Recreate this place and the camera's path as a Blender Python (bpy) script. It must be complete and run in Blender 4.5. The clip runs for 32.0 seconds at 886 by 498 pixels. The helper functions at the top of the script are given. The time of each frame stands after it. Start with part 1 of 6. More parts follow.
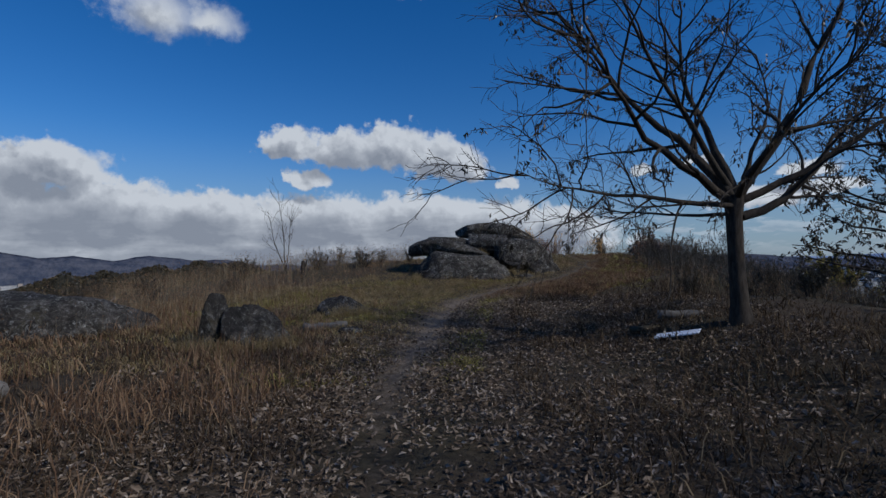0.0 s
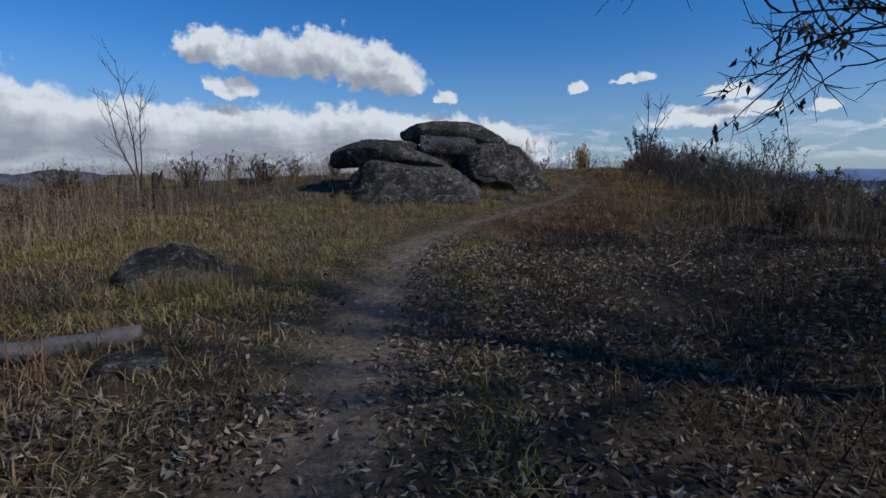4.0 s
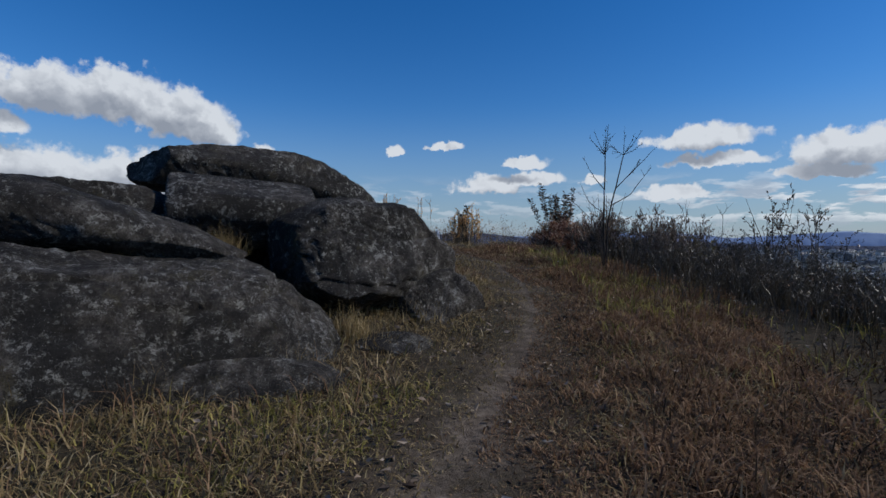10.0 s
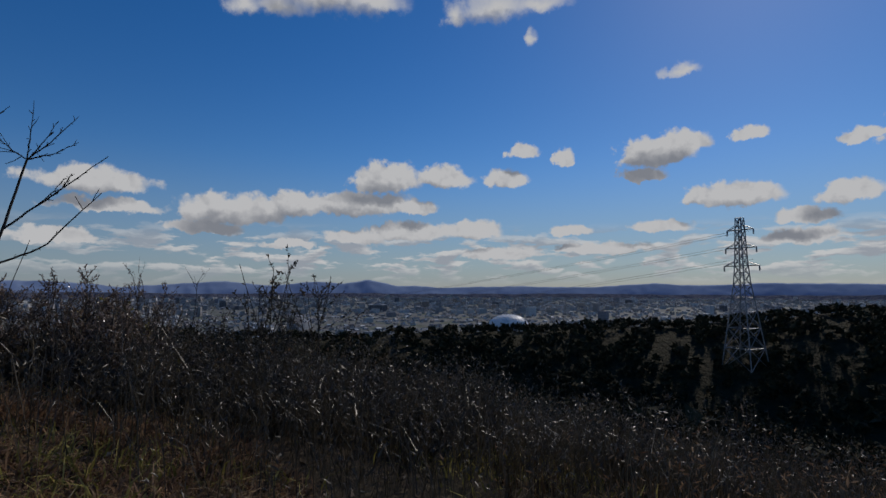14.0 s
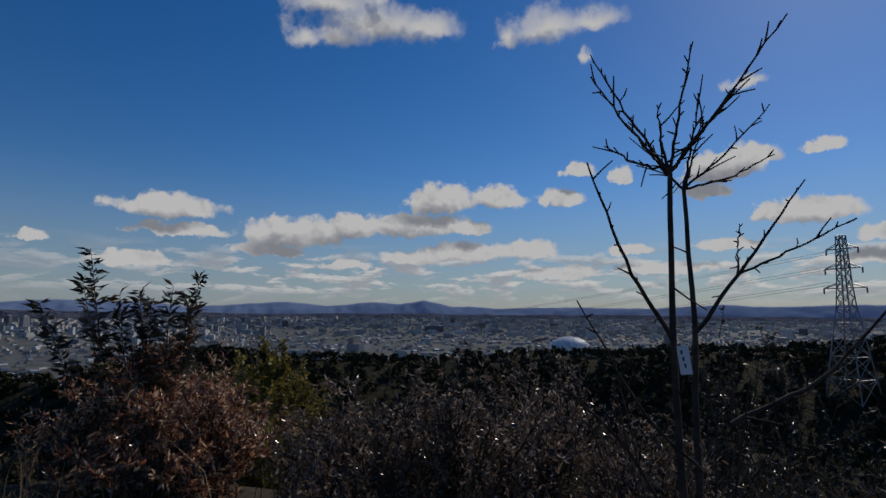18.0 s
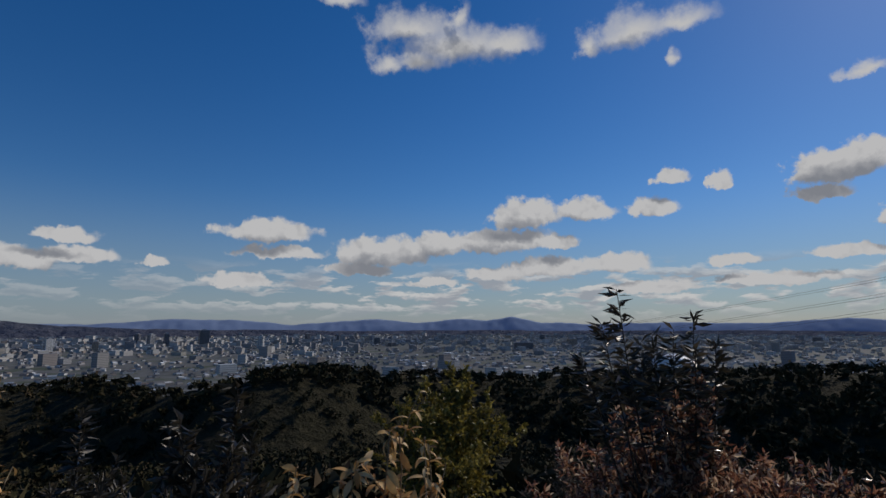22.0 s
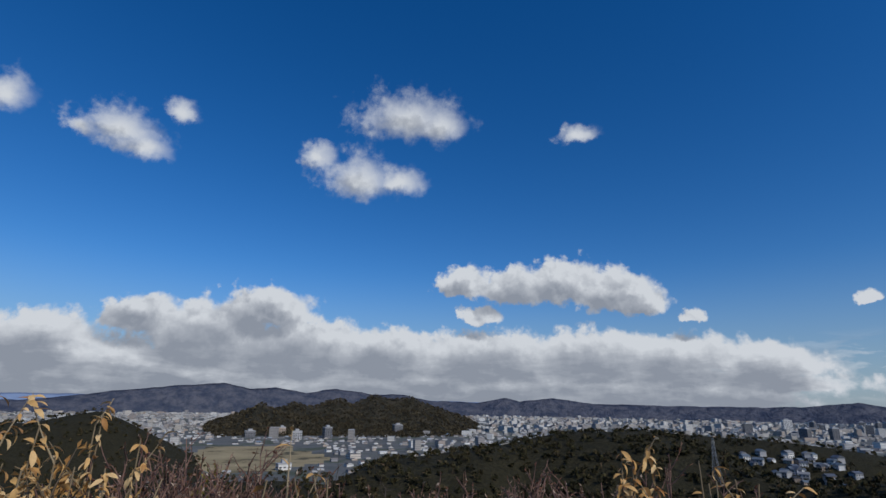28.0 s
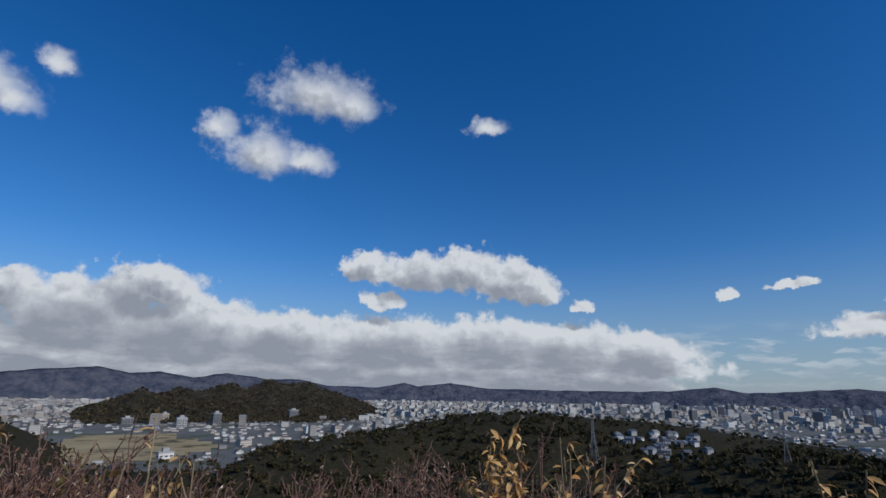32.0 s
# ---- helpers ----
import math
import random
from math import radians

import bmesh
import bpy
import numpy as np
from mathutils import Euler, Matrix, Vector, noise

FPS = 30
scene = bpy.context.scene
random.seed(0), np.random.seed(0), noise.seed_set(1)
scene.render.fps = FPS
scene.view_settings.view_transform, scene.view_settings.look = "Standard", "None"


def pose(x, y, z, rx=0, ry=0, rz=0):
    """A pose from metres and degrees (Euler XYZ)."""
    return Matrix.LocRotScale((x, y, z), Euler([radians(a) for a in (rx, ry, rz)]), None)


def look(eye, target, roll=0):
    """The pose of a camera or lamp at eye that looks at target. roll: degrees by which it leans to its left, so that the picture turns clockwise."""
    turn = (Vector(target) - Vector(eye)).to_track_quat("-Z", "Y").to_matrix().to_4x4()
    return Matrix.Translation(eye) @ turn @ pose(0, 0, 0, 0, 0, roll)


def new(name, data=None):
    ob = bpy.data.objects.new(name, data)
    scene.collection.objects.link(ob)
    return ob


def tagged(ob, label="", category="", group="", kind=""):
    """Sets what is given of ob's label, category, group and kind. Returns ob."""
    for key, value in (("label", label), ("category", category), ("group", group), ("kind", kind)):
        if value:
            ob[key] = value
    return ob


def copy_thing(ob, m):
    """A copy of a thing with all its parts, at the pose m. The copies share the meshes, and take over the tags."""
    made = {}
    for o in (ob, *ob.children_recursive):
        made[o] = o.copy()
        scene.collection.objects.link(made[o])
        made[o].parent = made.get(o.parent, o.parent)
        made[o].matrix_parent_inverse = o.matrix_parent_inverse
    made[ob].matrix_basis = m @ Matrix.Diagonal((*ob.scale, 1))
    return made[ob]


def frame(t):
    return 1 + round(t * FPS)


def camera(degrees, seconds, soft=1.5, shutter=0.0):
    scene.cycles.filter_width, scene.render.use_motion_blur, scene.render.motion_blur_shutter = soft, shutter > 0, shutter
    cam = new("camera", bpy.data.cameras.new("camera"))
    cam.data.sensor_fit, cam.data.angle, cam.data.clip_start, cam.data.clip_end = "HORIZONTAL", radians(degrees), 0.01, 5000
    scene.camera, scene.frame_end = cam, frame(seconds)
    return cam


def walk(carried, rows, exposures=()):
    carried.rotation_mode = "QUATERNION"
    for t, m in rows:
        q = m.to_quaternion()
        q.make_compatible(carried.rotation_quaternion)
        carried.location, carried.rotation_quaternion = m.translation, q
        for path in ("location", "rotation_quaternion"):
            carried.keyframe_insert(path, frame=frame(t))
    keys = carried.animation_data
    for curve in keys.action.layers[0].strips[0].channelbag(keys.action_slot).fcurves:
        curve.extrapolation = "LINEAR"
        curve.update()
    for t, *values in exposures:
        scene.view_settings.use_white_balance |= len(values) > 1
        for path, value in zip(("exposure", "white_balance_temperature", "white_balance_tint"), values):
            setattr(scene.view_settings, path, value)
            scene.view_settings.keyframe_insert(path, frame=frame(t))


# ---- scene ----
def rig(x, y, z, turn, tilt, lean):
    """A camera pose: place, bearing clockwise from +y, upward tilt and lean, in degrees."""
    return Matrix.Translation((x, y, z)) @ Euler((radians(90 + tilt), 0, radians(-turn))).to_matrix().to_4x4() @ pose(0, 0, 0, 0, 0, lean)


cam = camera(81.35, 32.0)
walk(cam, [
    (0.0, rig(-0.000, 0.000, 0.000, -0.00, 1.92, -1.12)),
    (0.5, rig(-0.002, 1.018, -0.017, 5.67, 1.76, -1.24)),
    (1.0, rig(-0.182, 1.965, 0.007, 7.97, 1.74, -1.15)),
    (1.5, rig(-0.230, 3.010, -0.021, 8.29, 1.65, -1.10)),
    (2.0, rig(-0.234, 3.981, -0.113, 7.44, -2.79, -1.40)),
    (2.5, rig(-0.102, 4.860, -0.088, 6.96, -6.99, -1.14)),
    (4.5, rig(-0.129, 8.985, 0.059, 6.95, -7.44, -0.58)),
    (5.0, rig(-0.138, 9.821, 0.128, 8.36, -7.55, -0.55)),
    (5.5, rig(-0.041, 10.678, 0.190, 9.55, -7.42, -0.60)),
    (6.0, rig(-0.021, 11.554, 0.250, 9.60, -7.06, -0.50)),
    (6.5, rig(0.163, 12.375, 0.269, 10.65, -6.06, -0.43)),
    (7.0, rig(0.219, 13.252, 0.309, 11.52, -5.21, -0.22)),
    (7.5, rig(0.399, 14.048, 0.381, 13.24, -4.03, -0.20)),
    (8.0, rig(0.484, 15.017, 0.432, 14.03, -3.46, -0.13)),
    (8.5, rig(0.700, 15.829, 0.442, 14.41, -3.22, -0.19)),
    (9.0, rig(0.888, 16.698, 0.494, 15.75, -2.83, -0.07)),
    (9.5, rig(1.223, 17.414, 0.571, 21.10, -2.03, -0.10)),
    (10.0, rig(1.512, 18.230, 0.732, 26.55, -1.17, 0.16)),
    (10.5, rig(1.864, 18.903, 0.843, 32.69, 0.88, 0.22)),
    (11.0, rig(2.247, 19.647, 0.896, 37.10, 2.32, 0.05)),
    (11.5, rig(2.542, 20.178, 0.973, 40.75, 3.46, -0.10)),
    (12.0, rig(3.017, 20.704, 1.038, 44.63, 3.64, -0.44)),
    (12.5, rig(3.427, 21.146, 1.099, 53.46, 3.95, -0.38)),
    (13.0, rig(4.180, 21.637, 1.139, 66.68, 3.79, -0.34)),
    (13.5, rig(4.680, 21.980, 1.246, 79.16, 3.97, -0.12)),
    (14.0, rig(5.292, 22.370, 1.293, 87.78, 4.40, 0.08)),
    (14.5, rig(5.790, 22.981, 1.401, 91.43, 4.45, 0.10)),
    (16.5, rig(7.693, 25.651, 1.821, 93.21, 5.75, 0.38)),
    (17.0, rig(7.695, 26.513, 1.916, 89.97, 6.39, 0.42)),
    (17.5, rig(7.689, 27.246, 1.916, 85.54, 6.60, 0.16)),
    (18.0, rig(7.628, 27.998, 2.011, 81.70, 6.66, 0.28)),
    (18.5, rig(7.558, 28.599, 2.003, 78.37, 6.77, -0.01)),
    (19.0, rig(7.500, 29.206, 2.034, 74.83, 6.71, 0.06)),
    (19.5, rig(7.404, 29.712, 2.056, 73.40, 6.92, -0.02)),
    (20.0, rig(7.440, 30.287, 2.063, 73.34, 6.83, -0.09)),
    (20.5, rig(7.334, 30.813, 2.128, 72.93, 7.25, -0.09)),
    (21.0, rig(7.449, 31.177, 2.116, 73.19, 7.41, -0.27)),
    (21.5, rig(7.602, 31.680, 2.218, 73.03, 7.51, -0.21)),
    (22.0, rig(7.739, 32.228, 2.293, 72.19, 8.45, -0.17)),
    (22.5, rig(7.794, 32.456, 2.379, 67.39, 10.73, -0.45)),
    (23.0, rig(7.796, 32.468, 2.383, 60.76, 13.83, -0.43)),
    (23.5, rig(7.793, 32.505, 2.419, 51.33, 16.40, -0.48)),
    (24.0, rig(7.782, 32.497, 2.410, 40.63, 16.67, -0.44)),
    (24.5, rig(7.758, 32.512, 2.409, 30.30, 16.58, -0.40)),
    (25.0, rig(7.742, 32.522, 2.404, 22.70, 16.59, -0.32)),
    (25.5, rig(7.721, 32.524, 2.401, 16.56, 16.69, -0.20)),
    (26.0, rig(7.672, 32.517, 2.398, 9.73, 16.94, 0.12)),
    (26.5, rig(7.626, 32.527, 2.392, 1.21, 16.91, 0.27)),
    (28.5, rig(7.595, 32.525, 2.390, -22.17, 16.74, 0.96)),
    (29.0, rig(7.591, 32.530, 2.379, -23.73, 16.49, 0.94)),
    (29.5, rig(7.587, 32.542, 2.367, -24.55, 16.16, 0.94)),
    (30.0, rig(7.611, 32.543, 2.374, -24.36, 16.11, 0.89)),
    (30.5, rig(7.641, 32.537, 2.375, -20.84, 16.09, 0.90)),
    (31.0, rig(7.667, 32.516, 2.376, -16.32, 15.97, 0.95)),
    (31.5, rig(7.678, 32.504, 2.379, -11.66, 15.75, 0.84)),
    (32.0, rig(7.684, 32.509, 2.380, -8.03, 15.51, 0.75)),
], exposures=[(0, -0.28, 6150, 10), (2, -0.26, 6150, 10), (4.5, 0.04, 6200, 10), (6.5, 0.06, 6250, 10), (9, 0.02, 6300, 10), (12, -0.25, 6350, 10), (14, -0.54, 6800, 12), (19, -0.58, 6950, 12), (22, -0.52, 6900, 12), (24, -0.53, 6550, 10), (25, -0.27, 6450, 10), (26, -0.06, 6400, 10), (28, -0.12, 6400, 10), (32, -0.1, 6400, 10)])
# ---- sky, clouds and sun ----
SUN_BEARING, SUN_HEIGHT = 121.0, 36.0
SKY, CLOUD = 0.104, 0.90

world = bpy.data.worlds.new("sky")
scene.world = world
world.use_nodes = True
wt = world.node_tree
wt.nodes.clear()


def wmath(tree, op, a, b=None, c=None, clamp=False):
    n = tree.nodes.new("ShaderNodeMath")
    n.operation, n.use_clamp = op, clamp
    for k, v in enumerate((a, b, c)):
        if v is None:
            continue
        if isinstance(v, (int, float)):
            n.inputs[k].default_value = v
        else:
            tree.links.new(v, n.inputs[k])
    return n.outputs[0]


def wvec(tree, op, a, b=None, c=None, out=0):
    n = tree.nodes.new("ShaderNodeVectorMath")
    n.operation = op
    for k, v in enumerate((a, b, c)):
        if v is None:
            continue
        if isinstance(v, tuple):
            n.inputs[k].default_value = v
        else:
            tree.links.new(v, n.inputs[k])
    return n.outputs[out]


PUFFS = []


def puff(az, el, wide, high):
    """A lobe of cloud: bearing, elevation and half sizes in degrees."""
    PUFFS.append((az, el, wide, high))


puff(-16.6, 13.3, 3.5, 2.0)
puff(-10.7, 12.9, 4.9, 2.3)
puff(-5.3, 13.3, 4.9, 2.6)
puff(0.2, 12.1, 4.5, 2.4)
puff(2.5, 10.9, 3.0, 1.7)
puff(-14.5, 9.6, 2.6, 1.1)
puff(-62.6, 5.6, 4.2, 2.3)
puff(-56.3, 5.6, 4.9, 2.3)
puff(-48.8, 8.2, 3.8, 2.2)
puff(-42.6, 7.1, 6.7, 3.2)
puff(-37.6, 9.8, 5.1, 2.5)
puff(-33.7, 6.0, 9.0, 3.0)
puff(-23.8, 5.9, 8.0, 2.4)
puff(-13.4, 5.6, 9.5, 2.5)
puff(-2.5, 5.7, 8.0, 2.4)
puff(6.0, 5.3, 6.5, 2.1)
puff(13.2, 4.5, 5.1, 1.9)
puff(-51.6, 3.0, 18.2, 1.8)
puff(-17.1, 3.0, 26.9, 1.9)
puff(9.2, 2.6, 11.1, 1.3)
puff(-23.5, 31.2, 6.7, 2.7)
puff(-19.6, 30.6, 3.9, 2.2)
puff(-28.9, 24.5, 4.4, 2.7)
puff(-24.1, 24.2, 3.1, 1.5)
puff(-33.7, 26.4, 2.0, 1.4)
puff(-54.0, 25.2, 4.2, 1.9)
puff(-51.9, 24.0, 3.0, 1.6)
puff(-49.0, 28.0, 1.9, 1.2)
puff(-57.3, 24.2, 1.7, 0.9)
puff(-63.4, 25.5, 2.2, 1.7)
puff(-2.7, 28.7, 2.6, 0.9)
puff(7.4, 8.9, 1.3, 0.8)
puff(68.6, 31.8, 5.7, 1.7)
puff(73.4, 30.2, 4.6, 2.0)
puff(79.1, 30.2, 4.1, 1.2)
puff(74.4, 32.8, 1.2, 1.6)
puff(60.2, 33.8, 2.7, 0.8)
puff(65.9, 28.0, 2.0, 1.0)
puff(35.3, 8.3, 2.8, 0.7)
puff(31.7, 5.9, 3.9, 1.1)
puff(36.7, 6.5, 3.1, 0.9)
puff(42.8, 6.3, 1.7, 0.5)
puff(26.6, 10.1, 2.3, 0.5)
puff(21.3, 9.4, 1.1, 0.6)
puff(53.4, 10.1, 5.1, 1.3)
puff(54.5, 7.8, 5.0, 0.8)
puff(71.6, 4.7, 2.5, 0.5)
puff(50.7, 4.8, 3.6, 0.7)
puff(65.8, 8.2, 5.7, 1.6)
puff(72.0, 9.1, 4.4, 1.4)
puff(78.4, 9.3, 6.9, 1.5)
puff(81.3, 12.2, 4.7, 1.7)
puff(87.8, 12.3, 3.6, 1.3)
puff(94.8, 12.1, 2.9, 1.2)
puff(85.3, 9.0, 1.8, 1.0)
puff(62.7, 6.2, 3.6, 0.7)
puff(77.7, 5.6, 3.5, 0.9)
puff(84.0, 6.3, 4.9, 1.1)
puff(90.9, 6.6, 3.8, 1.1)
puff(96.7, 15.0, 1.9, 0.9)
puff(101.4, 14.0, 1.0, 1.2)
puff(110.5, 14.0, 4.1, 1.8)
puff(113.0, 14.7, 3.0, 1.5)
puff(109.2, 11.9, 2.6, 0.8)
puff(114.8, 9.2, 1.9, 1.3)
puff(74.5, 30.2, 8.6, 2.2)
puff(69.2, 28.6, 3.9, 1.3)
puff(80.5, 30.2, 3.3, 1.5)
puff(93.9, 29.8, 5.4, 1.9)
puff(98.5, 29.7, 4.5, 1.1)
puff(89.2, 28.9, 1.6, 1.3)
puff(97.5, 26.4, 1.0, 0.8)
puff(113.2, 21.7, 2.0, 0.6)
puff(94.0, 3.9, 5.0, 0.8)
puff(101.6, 6.4, 2.5, 0.6)
puff(110.8, 6.5, 3.3, 0.7)
puff(104.4, 4.3, 5.7, 0.7)
puff(70.8, 4.7, 3.1, 0.5)
puff(50.9, 4.4, 3.2, 0.5)
puff(118.0, 9.2, 4.0, 1.4)
puff(126.2, 8.7, 2.9, 1.1)
puff(122.9, 6.8, 3.0, 0.8)
puff(122.8, 4.9, 3.4, 0.9)
puff(127.6, 13.3, 1.7, 0.7)
puff(119.0, 14.9, 1.5, 0.7)
puff(132.0, 12.9, 2.9, 2.2)
puff(127.8, 13.2, 2.2, 0.5)
puff(-48, 2.6, 24, 3.6)
puff(-22, 2.4, 20, 3.8)
puff(2, 2.0, 16, 3.2)

field = bpy.data.node_groups.new("cloud_field", "ShaderNodeTree")
field.interface.new_socket("at", in_out="INPUT", socket_type="NodeSocketVector")
field.interface.new_socket("depth", in_out="OUTPUT", socket_type="NodeSocketFloat")
f_in, f_out = field.nodes.new("NodeGroupInput"), field.nodes.new("NodeGroupOutput")
nearest = None
for az, el, wide, high in PUFFS:
    wide, el, high = wide * 1.10, el - high * 0.26, high * 1.36
    q = wvec(field, "MULTIPLY_ADD", f_in.outputs[0], (1 / wide, 1 / high, 0), (-az / wide, -el / high, 0))
    q = wvec(field, "MAXIMUM", q, wvec(field, "MULTIPLY", q, (-1.0, -1.75, 0)))
    q = wvec(field, "LENGTH", q, out=1)
    nearest = q if nearest is None else wmath(field, "SMOOTH_MIN", nearest, q, 0.2)
field.links.new(wmath(field, "SUBTRACT", 1.0, nearest), f_out.inputs[0])

way_in = wt.nodes.new("ShaderNodeTexCoord").outputs["Generated"]
split = wt.nodes.new("ShaderNodeSeparateXYZ")
wt.links.new(way_in, split.inputs[0])
bearing = wmath(wt, "MULTIPLY", wmath(wt, "ARCTAN2", split.outputs[0], split.outputs[1]), 57.2958)
height = wmath(wt, "MULTIPLY", wmath(wt, "ARCSINE", split.outputs[2]), 57.2958)
join = wt.nodes.new("ShaderNodeCombineXYZ")
wt.links.new(bearing, join.inputs[0])
wt.links.new(height, join.inputs[1])


def wnoise(vector, scale, detail, rough=0.55):
    n = wt.nodes.new("ShaderNodeTexNoise")
    n.inputs["Scale"].default_value, n.inputs["Detail"].default_value, n.inputs["Roughness"].default_value = scale, detail, rough
    wt.links.new(vector, n.inputs["Vector"])
    return n


billow = wnoise(way_in, 22.0, 5.0, 0.62)
fine = wnoise(way_in, 58.0, 6.0, 0.55)
warp = wvec(wt, "MULTIPLY_ADD", billow.outputs["Color"], (3.0, 1.9, 0), (-1.5, -0.95, 0))
warp = wvec(wt, "ADD", warp, wvec(wt, "MULTIPLY_ADD", fine.outputs["Color"], (0.9, 0.6, 0), (-0.45, -0.3, 0)))
here = wvec(wt, "ADD", join.outputs[0], warp)
above = wvec(wt, "ADD", here, (1.0, 1.7, 0))


def lobes(vector, scale):
    n = wt.nodes.new("ShaderNodeTexVoronoi")
    n.feature = "SMOOTH_F1"
    n.inputs["Scale"].default_value, n.inputs["Smoothness"].default_value = scale, 0.25
    wt.links.new(vector, n.inputs["Vector"])
    return wmath(wt, "SUBTRACT", 0.45, n.outputs["Distance"])


stirred = wvec(wt, "ADD", way_in, wvec(wt, "MULTIPLY_ADD", fine.outputs["Color"], (0.03, 0.03, 0.03), (-0.015, -0.015, -0.015)))
lifted = wvec(wt, "ADD", stirred, (0.007, -0.003, 0.011))
heap = wmath(wt, "MULTIPLY_ADD", lobes(stirred, 52.0), 0.5, lobes(stirred, 24.0))
heap_up = wmath(wt, "MULTIPLY_ADD", lobes(lifted, 52.0), 0.5, lobes(lifted, 24.0))


def cloud_at(p):
    g = wt.nodes.new("ShaderNodeGroup")
    g.node_tree = field
    wt.links.new(p, g.inputs[0])
    return g.outputs[0]


def ramp(value, a, b, lo=0.0, hi=1.0):
    n = wt.nodes.new("ShaderNodeMapRange")
    n.interpolation_type = "SMOOTHSTEP"
    wt.links.new(value, n.inputs[0])
    for k, v in zip((1, 2, 3, 4), (a, b, lo, hi)):
        n.inputs[k].default_value = v
    return n.outputs[0]


depth = cloud_at(here)
ragged = ramp(height, 13.0, 22.0, 0.7, 1.5)
edge = wmath(wt, "MULTIPLY", wmath(wt, "SUBTRACT", billow.outputs[0], 0.5), ragged)
edge = wmath(wt, "MULTIPLY_ADD", wmath(wt, "SUBTRACT", fine.outputs[0], 0.5), 0.6, edge)
edge = wmath(wt, "MULTIPLY_ADD", heap, 0.30, edge)
soft_edge = wmath(wt, "MULTIPLY_ADD", edge, ramp(depth, 0.62, 0.12, 0.1, 1.0), depth)
crisp, wispy = ramp(soft_edge, -0.02, 0.30), ramp(soft_edge, -0.15, 0.95)
thinness = ramp(height, 17.0, 23.0)
cover = wmath(wt, "ADD", wmath(wt, "MULTIPLY", crisp, wmath(wt, "SUBTRACT", 1.0, thinness)), wmath(wt, "MULTIPLY", wispy, thinness))
# a low field of small clouds towards the horizon
flat = wvec(wt, "MULTIPLY", wvec(wt, "ADD", join.outputs[0], wvec(wt, "MULTIPLY", heap, (0.0, 0.35, 0))), (0.20, 0.85, 0))
small = wnoise(flat, 1.0, 4.0, 0.55)
small_up = wnoise(wvec(wt, "ADD", flat, (0.06, 0.42, 0)), 1.0, 4.0, 0.55)
low_cover = wmath(wt, "MULTIPLY", ramp(small.outputs[0], 0.48, 0.57), ramp(wmath(wt, "ABSOLUTE", wmath(wt, "SUBTRACT", height, 3.6)), 3.6, 0.8))
low_cover = wmath(wt, "MULTIPLY", low_cover, ramp(bearing, 35, 70, 0.35, 1.0))
# veil at the horizon
veil = wmath(wt, "MULTIPLY", ramp(height, 15.0, -0.5), 0.72)

lit = ramp(cloud_at(above), 0.75, -0.1)
lit = wmath(wt, "MULTIPLY_ADD", wmath(wt, "SUBTRACT", billow.outputs[0], 0.5), ramp(height, 2.0, 9.0, 0.25, 0.5), lit)
lit = wmath(wt, "MULTIPLY_ADD", wmath(wt, "SUBTRACT", fine.outputs[0], 0.5), 0.2, lit)
lit = wmath(wt, "MULTIPLY_ADD", wmath(wt, "SUBTRACT", heap, heap_up), wmath(wt, "MULTIPLY_ADD", ramp(height, 4.0, 9.0), 0.45, 0.2), lit)
lit = wmath(wt, "MULTIPLY_ADD", wmath(wt, "MULTIPLY", wmath(wt, "SUBTRACT", small.outputs[0], 0.5), ramp(height, 7.0, 3.0)), 1.6, lit)
lit = wmath(wt, "MULTIPLY_ADD", thinness, 0.3, lit)
tone = wt.nodes.new("ShaderNodeValToRGB")
tone.color_ramp.elements[0].position, tone.color_ramp.elements[1].position = 0.0, 0.95
tone.color_ramp.elements[0].color = (0.31, 0.345, 0.41, 1)
tone.color_ramp.elements[1].color = (0.74, 0.775, 0.82, 1)
mid = tone.color_ramp.elements.new(0.45)
mid.color = (0.46, 0.495, 0.555, 1)
wt.links.new(lit, tone.inputs[0])

sky = wt.nodes.new("ShaderNodeTexSky")
sky.sky_type, sky.sun_disc = "NISHITA", False
sky.sun_elevation, sky.sun_rotation = radians(SUN_HEIGHT), radians(SUN_BEARING)
sky.altitude, sky.air_density, sky.dust_density, sky.ozone_density = 80, 1.0, 0.12, 5.0
deep = wt.nodes.new("ShaderNodeHueSaturation")
deep.inputs["Hue"].default_value = 0.508
deep.inputs["Saturation"].default_value, deep.inputs["Value"].default_value = 1.30, SKY
wt.links.new(sky.outputs[0], deep.inputs["Color"])


def over(fac, under, upper):
    n = wt.nodes.new("ShaderNodeMix")
    n.data_type = "RGBA"
    for k, v in ((0, fac), (6, under), (7, upper)):
        if isinstance(v, tuple):
            n.inputs[k].default_value = (*v, 1)
        else:
            wt.links.new(v, n.inputs[k])
    return n.outputs[2]


bright = wvec(wt, "MULTIPLY", tone.outputs[0], (CLOUD, CLOUD, CLOUD))
small_tone = wt.nodes.new("ShaderNodeValToRGB")
small_tone.color_ramp.elements[0].position, small_tone.color_ramp.elements[1].position = 0.46, 0.60
small_tone.color_ramp.elements[0].color = (0.74, 0.77, 0.80, 1)
small_tone.color_ramp.elements[1].color = (0.40, 0.45, 0.53, 1)
wt.links.new(small_up.outputs[0], small_tone.inputs[0])
layers_ = over(veil, deep.outputs[0], (0.205, 0.29, 0.425))
layers_ = over(wmath(wt, "MULTIPLY", low_cover, 0.9), layers_, small_tone.outputs[0])
layers_ = over(cover, layers_, bright)
back = wt.nodes.new("ShaderNodeBackground")
wt.links.new(layers_, back.inputs[0])
